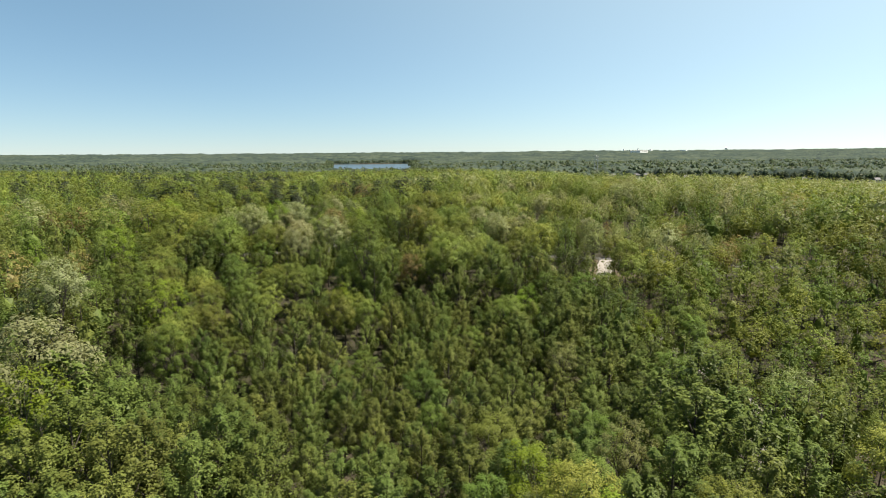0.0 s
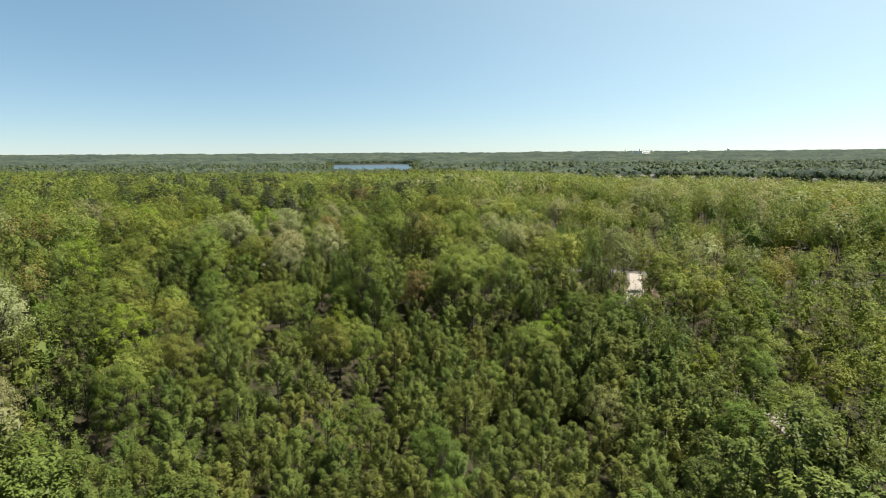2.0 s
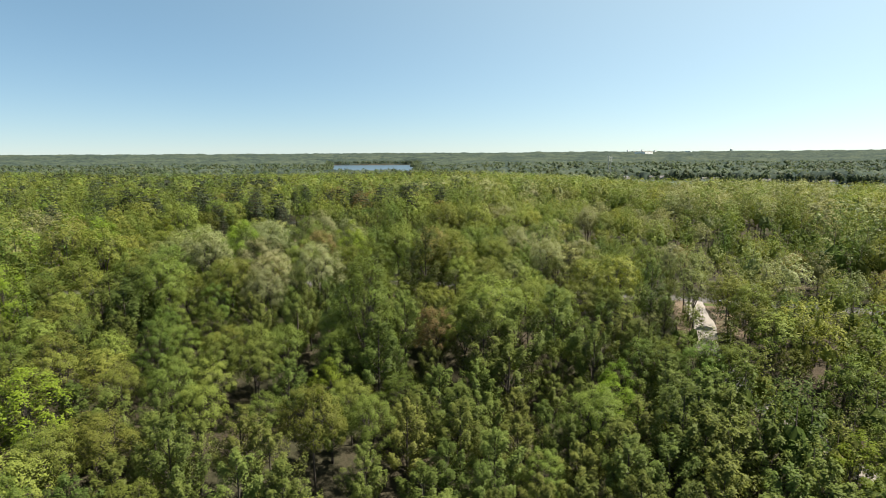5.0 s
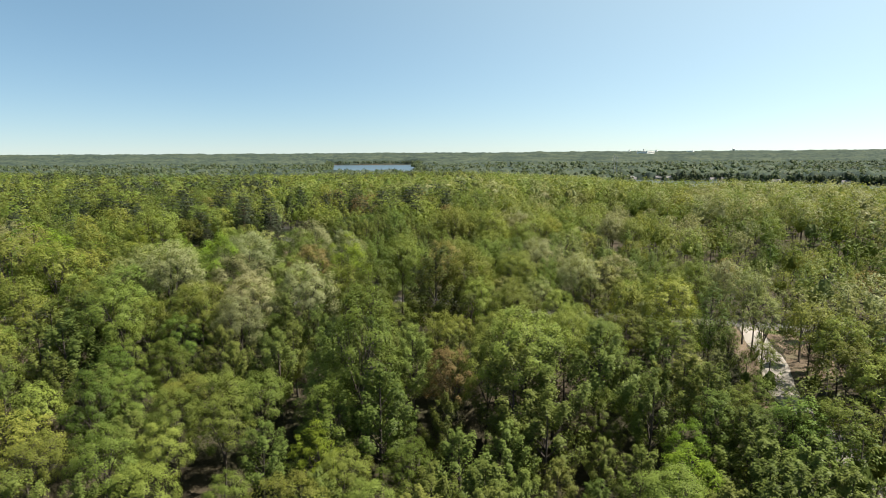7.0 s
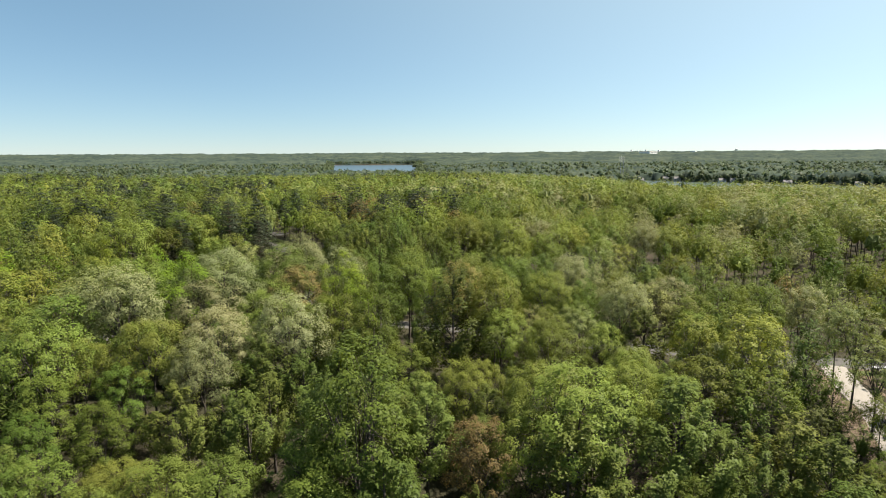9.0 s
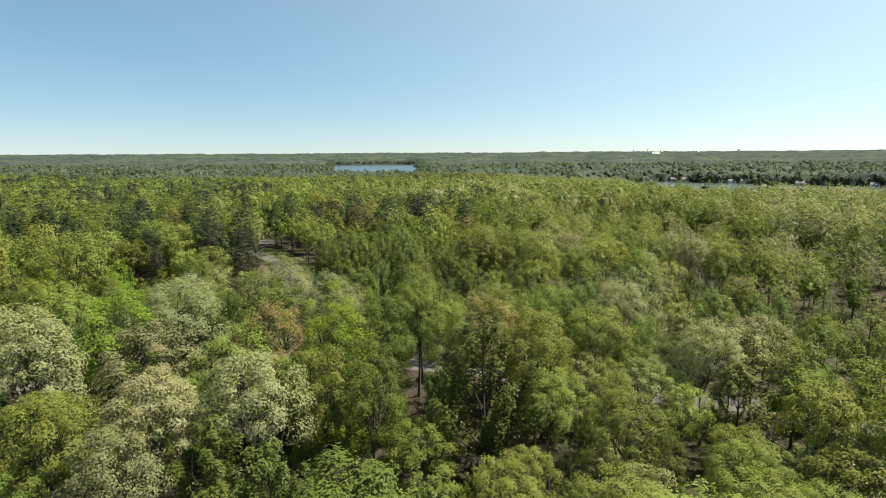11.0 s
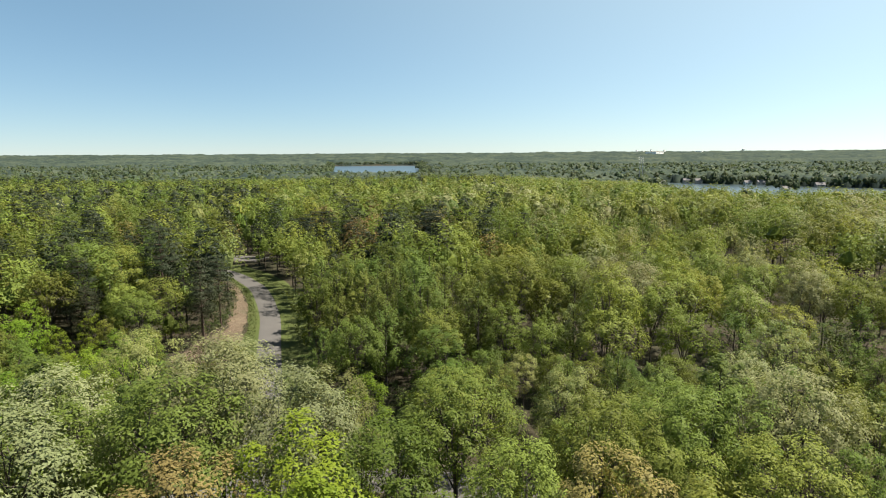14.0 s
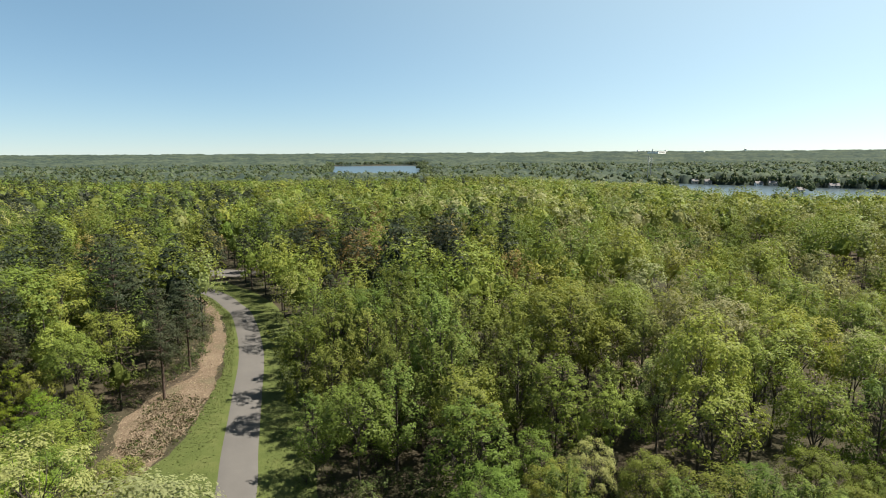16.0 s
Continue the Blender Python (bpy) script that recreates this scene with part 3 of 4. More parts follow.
MARKED += [("poplar", *q) for q in [
    (2, 80.5, 5.4), (36.2, 81.4, 13.5), (42.8, 82.5, 14), (-34.6, 85.7, 7), (-16.1, 91, 4.2), (24.2, 91.9, 5.4), (31.7, 92.4, 5.1), (-51.2, 93, 2.6),
    (56.1, 96.6, 6.7), (-26.8, 97.9, 4.9), (-47, 99.6, 2.5), (0.2, 101.2, 8.4), (53.5, 103.5, 4.6), (-33.7, 104.1, 7.1), (8, 107.6, 2.4), (-24.1, 110.3, 8),
    (-15.6, 110.7, -0.8), (-38.5, 114.9, 11.3), (15.1, 115.6, 7.9), (20.9, 116.5, 7.5), (28.8, 118.2, 8.7), (-31.4, 118.8, 10.6), (36.5, 119, 13), (23.8, 121.8, 12.4),
    (-4.7, 124.2, 8.7), (46.2, 125.5, 6.5), (-5, 127.9, 9.4), (10.7, 139.1, 6.2), (17.3, 142.7, 13.6), (-15.4, 144.8, 10.1)]]
MARKED += [("poplar", *q) for q in [
    (5.9, 146.6, 17.3), (12.4, 148.7, 18.5), (-31.7, 149.3, 17.2), (-13.4, 151.5, 16.9), (-24.8, 151.5, 17.6), (-9.8, 171.7, 25.2), (-15.1, 178.1, 17.4)]]
MARKED += [("rust", *q) for q in [
    (-96, 128, 20), (-92.5, 147.7, 16.9), (-9, 182.1, 24.5), (-34.3, 182.5, 23.9)]]
MARKED += [("sparse", *q) for q in [
    (21.6, 104.4, 6.1), (74.5, 155.6, 16.9), (49.7, 165.4, 19.3), (57.6, 166.5, 19.5), (43.1, 167.9, 20.9), (60.1, 176.8, 21.7), (2.1, 181.5, 17.4), (20.5, 184.4, 20.5),
    (-7.2, 202.6, 22.1), (59.5, 203.3, 16.3), (67.8, 210.6, 15.1), (21.3, 220.1, 21.2), (-8.5, 224.9, 15), (1.2, 235.1, 19.7), (46.1, 249.2, 21.4)]]
MARKED += [("tallpop", *q) for q in [
    (34, 164, 20), (-35.1, 239, 14.5), (-22.8, 245.2, 23.9), (-23.8, 248.9, 24.5), (-32.8, 251.6, 20.4), (-18.8, 252.4, 22.7), (-26.9, 257.6, 21.8), (-43.3, 265.6, 20.9),
    (-11.9, 266, 15.1), (-35.7, 269, 20.1), (-44.8, 272, 18.7)]]
MARKED += [("sparse", 41.3, 161.2, 18.8), ("sparse", 44.8, 174.4, 20.0), ("sparse", 51.5, 162.0, 18.5)]
trees = [(x, y, kind, max(0.985 * (top - 0.5 - height(x, y)), 6.5)) for kind, x, y, top in MARKED]
mark_xy = np.array([m[1:3] for m in MARKED])
mark_top = np.array([m[3] for m in MARKED])


def canopy_top(x, y):
    """The height of the treetops round there, from the trees that stand out."""
    d2 = (mark_xy[:, 0] - x) ** 2 + (mark_xy[:, 1] - y) ** 2
    k = np.argsort(d2)[:5]
    w = 1 / (d2[k] + 9)
    return float(np.sum(mark_top[k] * w) / np.sum(w)), float(math.sqrt(d2[k[0]])), MARKED[int(k[0])][0]


def region_kind(x, y, r):
    """Which kind grows where: pole stand of poplars first, then oaks, maples and pines; paler kinds on the right."""
    patch = math.sin(x * 0.045 + 1.1) * math.sin(y * 0.05 + 0.3) + 0.5 * math.sin(x * 0.11 - y * 0.07)
    if -86 < x < -56 and 205 < y < 250:
        table = (("lime", 0.35), ("maple", 0.40), ("poplar", 0.25))
    elif x > 46 and y < 150:
        table = (("maple", 0.30), ("oak", 0.30), ("poplar", 0.28), ("sparse", 0.12))
    elif y < 158 - 0.12 * x:
        table = (("poplar", 0.82), ("lime", 0.02), ("maple", 0.10), ("oak", 0.03), ("sparse", 0.02), ("rust", 0.01))
    elif -110 < x < -20 and 288 < y < 356:
        table = (("pine", 0.42), ("poplar", 0.24), ("rust", 0.10), ("maple", 0.10), ("oak", 0.14))
    elif -62 < x < 10 and 286 < y < 396:
        table = (("poplar", 0.38), ("maple", 0.22), ("oak", 0.22), ("pine", 0.12), ("rust", 0.06))
    elif x < -62 and 225 < y < 420:
        table = (("oak", 0.26), ("maple", 0.22), ("poplar", 0.24), ("sparse", 0.03), ("pine", 0.25))
    elif -40 < x < 4 and 212 < y < 290:
        table = (("tallpop", 0.70), ("maple", 0.20), ("oak", 0.10))
    elif x > -22 and 186 < y < 235:
        table = (("tallpop", 0.42), ("poplar", 0.20), ("oak", 0.20), ("sparse", 0.12), ("pale", 0.03), ("rust", 0.03))
    # pale kinds grow on this side; their share is raised to imitate sunward glare
    elif x > 10 and y > 235:
        table = (("oak", 0.38), ("pale", 0.30), ("sparse", 0.22), ("maple", 0.10))
    elif x > 10:
        table = (("oak", 0.37), ("pale", 0.24), ("sparse", 0.20), ("maple", 0.10), ("rust", 0.03), ("poplar", 0.06))
    else:
        table = (("oak", 0.27), ("maple", 0.24), ("lime", 0.04), ("pale", 0.07), ("rust", 0.04), ("sparse", 0.10), ("poplar", 0.24))
    r = (r + 0.12 * patch) % 1.0
    for kind, share in table:
        if r < share:
            return kind
        r -= share
    return table[0][0]


def tree_height(x, y, r):
    if -86 < x < -56 and 205 < y < 250:
        return 6.0 + 3.5 * r
    young = float(smooth((168 - y - 0.10 * x) / 40)) * (1 - 0.45 * float(smooth((-55 - x) / 25)))
    low = float(smooth((x - 12) / 14) * smooth((160 + 12 * float(x > 30) - y) / 10) * smooth((y - 112) / 14))
    open_side = float(smooth((x - 27) / 6) * smooth((55 - x) / 4) * smooth((y - 142) / 9) * smooth((178 - y) / 6))
    shorter = 0.86 if x < -56 and 225 < y < 345 else 1.0
    return shorter * max(5.0, (18.3 - 6.2 * young - 3.0 * low - 8.8 * open_side)) * (0.80 + 0.34 * r)


def view_distance(x, y):
    """About how near the walk ever sees a tree at x, y."""
    return max(abs(x + 0.125 * min(y, 171)) / 0.72, y - 171, 34)


grid = {}


def free(x, y, gap):
    cx, cy = int(x // 9), int(y // 9)
    for i in (-1, 0, 1):
        for j in (-1, 0, 1):
            for px, py in grid.get((cx + i, cy + j), ()):
                if (px - x) ** 2 + (py - y) ** 2 < gap * gap:
                    return False
    return True


for x, y, kind, tall in trees:
    grid.setdefault((int(x // 9), int(y // 9)), []).append((x, y))
for x, y, r1, r2 in zip(rng_place.uniform(-330, 330, 70000), rng_place.uniform(22, 395, 70000), rng_place.uniform(0, 1, 70000), rng_place.uniform(0, 1, 70000)):
    if abs(x + 8) > 45 + 0.80 * y:
        continue
    gap = 5.0 if x < -58 and 246 < y < 345 else 3.4 if 33 < x < 52 and 100 < y < 150 else 3.6 if -86 < x < -56 and 205 < y < 250 else 3.3 if 24 < x < 54 and 118 < y < 178 else 4.5 if y < 158 - 0.12 * x else 5.0 if -42 < x < -18 and 222 < y < 290 else 5.4 if -40 < x < 4 and 228 < y < 290 else 4.7 if -8 < x < 48 and 172 < y < 215 else 5.2 if x > 24 and y < 235 else 6.1
    if not free(x, y, gap) or open_ground(x, y):
        continue
    grid.setdefault((int(x // 9), int(y // 9)), []).append((x, y))
    kind, tall = region_kind(x, y, r1), tree_height(x, y, r2)
    top, away, like = canopy_top(x, y)
    if away < 26:
        tall = max((12.0 if x > 24 else 10.5) if y < 158 else 7.0, min((top - height(x, y)) * ((0.68 + 0.28 * r2) if not -42 < x < -18 or y < 222 or y > 290 else 0.85 + 0.18 * r2), 22.0))
        if 26 < x < 45 and 143 < y < 180:
            tall = min(tall, 5.5 + 3.0 * r2)
        if r1 * 7 % 1 < 0.5 and like in ("poplar", "tallpop", "oak", "maple"):
            kind = like
    trees.append((x, y, kind, tall))
# saplings that fill the gaps under the tall trees
for x, y, r1, r2 in zip(*(rng_place.uniform(lo, hi, 5000) for lo, hi in ((-90, 100), (150, 235), (0, 1), (0, 1)))):
    if y < 154 - 0.12 * x or view_distance(x, y) > (82 if x < 30 else 125) or not free(x, y, 4.4) or open_ground(x, y, -0.6) or (x < -14 and y > 207 or x < 30 and y > 222):
        continue
    grid.setdefault((int(x // 9), int(y // 9)), []).append((x, y))
    trees.append((x, y, "tallpop" if r1 < 0.55 else "maple" if r1 < 0.7 else "sparse", 5.0 + 4.0 * r2))

LABELS = {
    "tallpop": ("poplar_tree", "tall straight poplar with high bright green crown"),
    "poplar": ("young_poplar_tree", "slender mid-green tulip poplar with fresh spring leaves"),
    "oak": ("oak_tree", "broad yellow-green oak in young spring leaf"),
    "maple": ("maple_tree", "dense bright lime-green maple with rounded crown"),
    "lime": ("lime_green_tree", "rounded tree with vivid lime-green spring leaves"),
    "pale": ("pale_oak_tree", "broad oak with silvery pale young leaves"),
    "rust": ("budding_tree", "rust-brown budding tree with thin foliage"),
    "sparse": ("thin_tree", "thinly leafed grey-green tree with visible branches"),
    "pine": ("pine_tree", "tall dark green pine with bare straight trunk"),
}
TALL = 17.0
templates = {}


def template(kind, tier, variant):
    key = (kind, tier, variant)
    if key not in templates:
        n, size = ((7500, 0.215), (3800, 0.30))[tier] if kind == "poplar" else ((10500, 0.170), (4600, 0.25))[tier]
        seed = sum(ord(c) for c in kind) * 10 + variant * 3 + tier
        (wv, wt), (lv, lt) = tree_meshes(kind, seed, TALL, n, size * (0.8 if kind == "pine" else 1.0))
        templates[key] = (mesh_from("trunk", wv, wt, PINE_BARK if kind == "pine" else BARK), mesh_from("crown", lv, lt, LEAF[kind]))
    return templates[key]


def tree_thing(kind, tier, variant, m):
    name, label = LABELS[kind]
    wood, leaves = template(kind, tier, variant)
    top = tagged(new(name), label, "tree", "trees of the wood")
    part("trunk", wood, top)
    part("crown", leaves, top)
    top.matrix_basis = m
    return top


near, mid, off = [], [], []
for t in trees:
    reach = view_distance(t[0], t[1])
    (near if reach < (70 if t[2] == "poplar" else 96) else mid if reach < 190 else off).append(t)
rng_t = np.random.default_rng(11)
for x, y, kind, tall in near:
    tier = 0 if view_distance(x, y) < 54 else 1
    wide = rng_t.uniform(0.88, 1.14) * (1.25 if kind == "poplar" else 1.12 if tall < 13 else 1.0)
    m = pose(x, y, height(x, y) - 0.05, 0, 0, rng_t.uniform(0, 360)) @ Matrix.Diagonal((tall / TALL * wide, tall / TALL * wide, tall / TALL, 1))
    tree_thing(kind, tier, int(rng_t.integers(0, 3)), m)

# dry leaves strewn over the bank
rng_l = np.random.default_rng(23)
k = rng_l.integers(8, 78, 9000)
u = rng_l.uniform(0, 1, 9000)
lx = PARK_ROAD[k, 0] - 2.6 - grass_w[k] - u * (bank_w[k] - grass_w[k] + 4.5) + rng_l.normal(size=9000) * 0.3
ly = PARK_ROAD[k, 1] + rng_l.uniform(-0.9, 0.9, 9000)
centre = np.stack([lx, ly, land(lx, ly) + 0.12], 1)
corner = rng_l.normal(size=(9000, 3, 3)) * np.array([0.10, 0.10, 0.04])
tagged(new("dry_leaves", mesh_from("dry_leaves", (centre[:, None] + corner).reshape(-1, 3), np.arange(27000).reshape(-1, 3), LEAF["dry"])), "dry brown leaves strewn over the bank", "leaves", kind="stuff")

# cut brush and weeds standing on the front of the bank
for name, mat, count, tall, label in (("cut_brush", LEAF["dry"], 5200, 0.30, "pale dry brush lying on the bank"), ("bank_weeds", LEAF["grass"], 2600, 0.24, "low green weeds between the dry brush")):
    clump = rng_l.integers(0, 150, count)
    ky, kx = rng_l.uniform(229, 256, 150), rng_l.uniform(0.0, 0.8, 150)
    k = np.array([int(np.argmin(np.abs(PARK_ROAD[:80, 1] - y))) for y in ky])
    cx = PARK_ROAD[k, 0] - 2.75 - grass_w[k] - kx * (bank_w[k] - grass_w[k])
    centre = np.stack([cx[clump] + rng_l.normal(size=count) * 0.45, ky[clump] + rng_l.normal(size=count) * 0.45, np.zeros(count)], 1)
    centre[:, 2] = land(centre[:, 0], centre[:, 1]) + 0.08
    corner = rng_l.normal(size=(count, 3, 3)) * np.array([0.12, 0.12, 0.03])
    corner[:, 0, 2] += rng_l.uniform(0.2, 1.0, count) * tall
    tagged(new(name, mesh_from(name, (centre[:, None] + corner).reshape(-1, 3), np.arange(count * 3).reshape(-1, 3), mat)), label, "undergrowth", kind="stuff")

# tufts in the mown grass of the verges
k = rng_l.integers(4, 80, 14000)
right_side = rng_l.uniform(0, 1, 14000) < 0.5
off_road = np.where(right_side, rng_l.uniform(3.0, 8.2, 14000), -2.95 - rng_l.uniform(0, 1, 14000) * (grass_w[k] - 0.3))
lx = PARK_ROAD[k, 0] + off_road
ly = PARK_ROAD[k, 1] + rng_l.uniform(-0.9, 0.9, 14000)
centre = np.stack([lx, ly, land(lx, ly) + 0.13], 1)
corner = rng_l.normal(size=(14000, 3, 3)) * np.array([0.09, 0.09, 0.05])
tagged(new("grass_tufts", mesh_from("grass_tufts", (centre[:, None] + corner).reshape(-1, 3), np.arange(42000).reshape(-1, 3), LEAF["grass"])), "short tufts in the mown roadside grass", "grass", kind="stuff")

# bushes along the roads, the bank and under the edge of the wood
bush_meshes = []
for v in range(4):
    (wv, wt), (lv, lt) = tree_meshes("shrub", 900 + v, 2.6, 420, 0.16)
    bush_meshes.append((mesh_from("stem", wv, wt, BARK), mesh_from("foliage", lv, lt, LEAF["shrub"])))


def bush(x, y, size, turn, v):
    top = tagged(new("bush"), "low leafy green bush at the edge of the wood", "bush", "undergrowth")
    part("stem", bush_meshes[v][0], top)
    part("foliage", bush_meshes[v][1], top)
    top.matrix_basis = pose(x, y, height(x, y), 0, 0, turn) @ Matrix.Diagonal((size, size, size, 1))


rng_b = np.random.default_rng(17)


def clear_of_roads(x, y):
    for line, gap in ((PARK_ROAD, 3.6), (CROSS_ROAD, 3.4), (GRAVEL_PATH, 2.5)):
        if np.min(np.hypot(line[:, 0] - x, line[:, 1] - y)) < gap:
            return False
    return True


for i in range(430):
    if i < 240:                                          # right of the park road, under the stand, and round the clearing
        x, y = rng_b.uniform(-40, -4), rng_b.uniform(224, 275)
        x += 0.28 * (245 - y) if y > 245 else 0
        side = signed_park_side(x, y)
        if side < 6.8:
            continue
    elif i < 280:                                        # left of the bank, at the feet of the pines
        y = rng_b.uniform(232, 300)
        k = int(np.argmin(np.abs(PARK_ROAD[:80, 1] - y)))
        x = PARK_ROAD[k, 0] - 2.75 - bank_w[k] - rng_b.uniform(-0.6, 5)
    else:                                                # beside the gravel path and the cross road
        x, y = rng_b.uniform(26, 72), rng_b.uniform(140, 192)
    if clear_of_roads(x, y):
        bush(x, y, rng_b.uniform(0.45, 1.15), rng_b.uniform(0, 360), i % 4)

# ---- woods further off, too many to count ----


def dome(rng, kind, tall, rings, around, inset):
    """A lumpy closed crown surface inside the leaves."""
    k = KINDS[kind]
    lo, hi, w = (k["base"] + 0.05) * tall, tall * 0.95, k["w"] * tall * 0.5 * inset
    h = (np.arange(rings) / rings) ** 0.8
    prof = np.sin(np.pi * np.clip(0.16 + 0.80 * h ** (0.9 if k["habit"] == "spire" else 0.5), 0, 1)) ** 0.75
    a = np.arange(around) * 2 * np.pi / around
    r = w * prof[:, None] * rng.uniform(0.72, 1.15, (rings, around))
    z = lo + (hi - lo) * inset * h[:, None] + rng.uniform(-0.05, 0.05, (rings, around)) * tall
    ring = np.stack([np.cos(a)[None] * r, np.sin(a)[None] * r, z], -1).reshape(-1, 3)
    verts = np.concatenate([ring, [[0, 0, lo + (hi - lo) * inset]]])
    tris = []
    for i in range(rings - 1):
        for j in range(around):
            p, q = i * around + j, i * around + (j + 1) % around
            tris += [(p, q, q + around), (p, q + around, p + around)]
    tris += [((rings - 1) * around + j, (rings - 1) * around + (j + 1) % around, rings * around) for j in range(around)]
    return verts[np.array(tris)].reshape(-1, 3)


def woods(name, kind, rows, n, size, seed, label, mat=None, stems=True, low=0.0, body=(5, 8, 0.8)):
    """Many trees of one kind as one mesh: x, y, height, width factor."""
    rows = np.asarray(rows, float)
    if not len(rows):
        return
    rng = np.random.default_rng(seed)
    shapes = []
    for v in range(4):
        plan = tree_plan(kind, rng, TALL)[1]
        keep = plan[0][:, 2] > low * TALL
        cloud = leaf_cloud(rng, tuple(q[keep] for q in plan), n, size)[0]
        shapes.append(np.concatenate([cloud, dome(rng, kind, TALL, *body)]) if body else cloud)
    which = rng.integers(0, 4, len(rows))
    ang = rng.uniform(0, 2 * np.pi, len(rows))
    verts, tone = [], []
    z = land(rows[:, 0], rows[:, 1])
    for v in range(4):
        sel = which == v
        if not sel.any():
            continue
        p, a, s, w = shapes[v], ang[sel][:, None], (rows[sel, 2] / TALL)[:, None], rows[sel, 3][:, None]
        x = (p[:, 0] * np.cos(a) - p[:, 1] * np.sin(a)) * s * w + rows[sel, 0][:, None]
        y = (p[:, 0] * np.sin(a) + p[:, 1] * np.cos(a)) * s * w + rows[sel, 1][:, None]
        verts.append(np.stack([x, y, p[:, 2] * s + z[sel][:, None]], -1).reshape(-1, 3))
        tone.append(np.repeat(rng.uniform(0, 1, sel.sum()), len(p)))
    verts, tone = np.concatenate(verts), np.concatenate(tone)
    me = mesh_from(name, verts, np.arange(len(verts)).reshape(-1, 3), mat or LEAF[kind], tone)
    tagged(new(name, me), label, "woods", kind="stuff")
    if stems:
        sv, st = tube([(0, 0, -0.5), (0, 0, 0.5), (0, 0, 0.85)], [0.26, 0.17, 0.05], 3)
        sv = sv[None] * np.stack([np.ones(len(rows)), np.ones(len(rows)), rows[:, 2]], 1)[:, None] + np.stack([rows[:, 0], rows[:, 1], z], 1)[:, None]
        tr = (st[None] + (np.arange(len(rows)) * 9)[:, None, None]).reshape(-1, 3)
        tagged(new("stems", mesh_from("stems", sv.reshape(-1, 3), tr, BARK)), "grey-brown stems of the woods", "tree stems", kind="stuff")


for group_no, (some, leaves_each, leaf) in enumerate(((mid, 1000, 0.40), (off, 220, 0.58))):
    by_kind = {}
    for x, y, kind, tall in some:
        by_kind.setdefault(kind, []).append((x, y, tall, rng_t.uniform(0.9, 1.15)))
    for i, (kind, rows) in enumerate(sorted(by_kind.items())):
        woods("woods", kind, rows, int(leaves_each * (0.85 if kind == "poplar" else 1) * KINDS[kind]["dens"]), leaf, 40 + 10 * group_no + i, "dense stand of " + LABELS[kind][1].split(" ", 1)[1], low=0.3 * group_no, body=(4, 8, 0.6) if group_no else (4, 7, 0.5))


def scatter(y0, y1, step, rng, side=0.80, extra=60):
    ys = np.arange(y0, y1, step)
    out = []
    for y in ys:
        half = side * y + extra
        xs = np.arange(-half, half, step)
        out.append(np.stack([xs + rng.uniform(-0.48, 0.48, len(xs)) * step, y + rng.uniform(-0.48, 0.48, len(xs)) * step], 1))
    p = np.concatenate(out)
    wet = (lake_near(p[:, 0], p[:, 1]) > -6) | (lake_far(p[:, 0], p[:, 1]) > -10)
    return p[~wet]


# woods beside and behind the walk
rng_r = np.random.default_rng(31)
p = np.stack([a.ravel() for a in np.meshgrid(np.arange(-330, 331, 8.2), np.arange(-190, 395, 8.2))], 1)
p = p + rng_r.uniform(-3.6, 3.6, p.shape)
p = p[(np.abs(p[:, 0] + 8) > 47 + 0.80 * np.clip(p[:, 1], 0, 400)) | (p[:, 1] < 20)]
p = np.array([q for q in p if np.min(np.hypot(GRAVEL_PATH[:, 0] - q[0], GRAVEL_PATH[:, 1] - q[1])) > 3])
for i, kind in enumerate(("oak", "maple", "poplar")):
    q = p[i::3]
    woods("surrounding_woods", kind, np.stack([q[:, 0], q[:, 1], rng_r.uniform(12, 17, len(q)), rng_r.uniform(1.4, 1.75, len(q))], 1), 16, 1.9, 90 + i, "mixed spring woods all round", stems=False, low=0.3, body=(3, 6, 0.9))

rng_far = np.random.default_rng(21)
p = scatter(395, 720, 7.4, rng_far)
share = rng_far.uniform(0, 1, len(p))
# kinds turn paler to the right, standing in for sunward glare and haze
belt = np.sin(p[:, 0] * 0.02 + 2) * np.sin(p[:, 1] * 0.017) * 0.2 + 0.30 * np.clip((p[:, 0] - 40) / 250, -1, 1)
share = np.clip(share * 0.8 + 0.1 + belt, 0, 0.999)
edges = [("pine", 0.10), ("poplar", 0.30), ("maple", 0.48), ("oak", 0.74), ("sparse", 0.88), ("pale", 1.0)]
lo = 0.0
for i, (kind, hi) in enumerate(edges):
    q = p[(share >= lo) & (share < hi)]
    lo = hi
    rows = np.stack([q[:, 0], q[:, 1], rng_far.uniform(14, 19.5, len(q)), rng_far.uniform(0.95, 1.3, len(q))], 1)
    woods("far_woods", kind, rows, 100, 0.72, 60 + i, "wooded hillside in mixed spring greens", stems=False, low=0.45, body=(4, 8, 0.78))
p = scatter(700, 1700, 18.5, rng_far)
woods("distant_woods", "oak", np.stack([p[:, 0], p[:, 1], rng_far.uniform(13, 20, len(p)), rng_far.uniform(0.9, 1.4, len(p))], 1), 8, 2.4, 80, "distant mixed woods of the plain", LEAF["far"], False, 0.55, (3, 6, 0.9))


def value_noise(x, y, size, seed):
    """Smooth noise from 0 to 1 with lumps of that size."""
    lattice = np.random.default_rng(seed).uniform(0, 1, (256, 256))
    u, v = x / size, y / size
    i, j = np.floor(u).astype(int), np.floor(v).astype(int)
    a, b = smooth(u - i), smooth(v - j)
    i, j = i % 256, j % 256
    k, m = (i + 1) % 256, (j + 1) % 256
    return (lattice[i, j] * (1 - a) + lattice[k, j] * a) * (1 - b) + (lattice[i, m] * (1 - a) + lattice[k, m] * a) * b


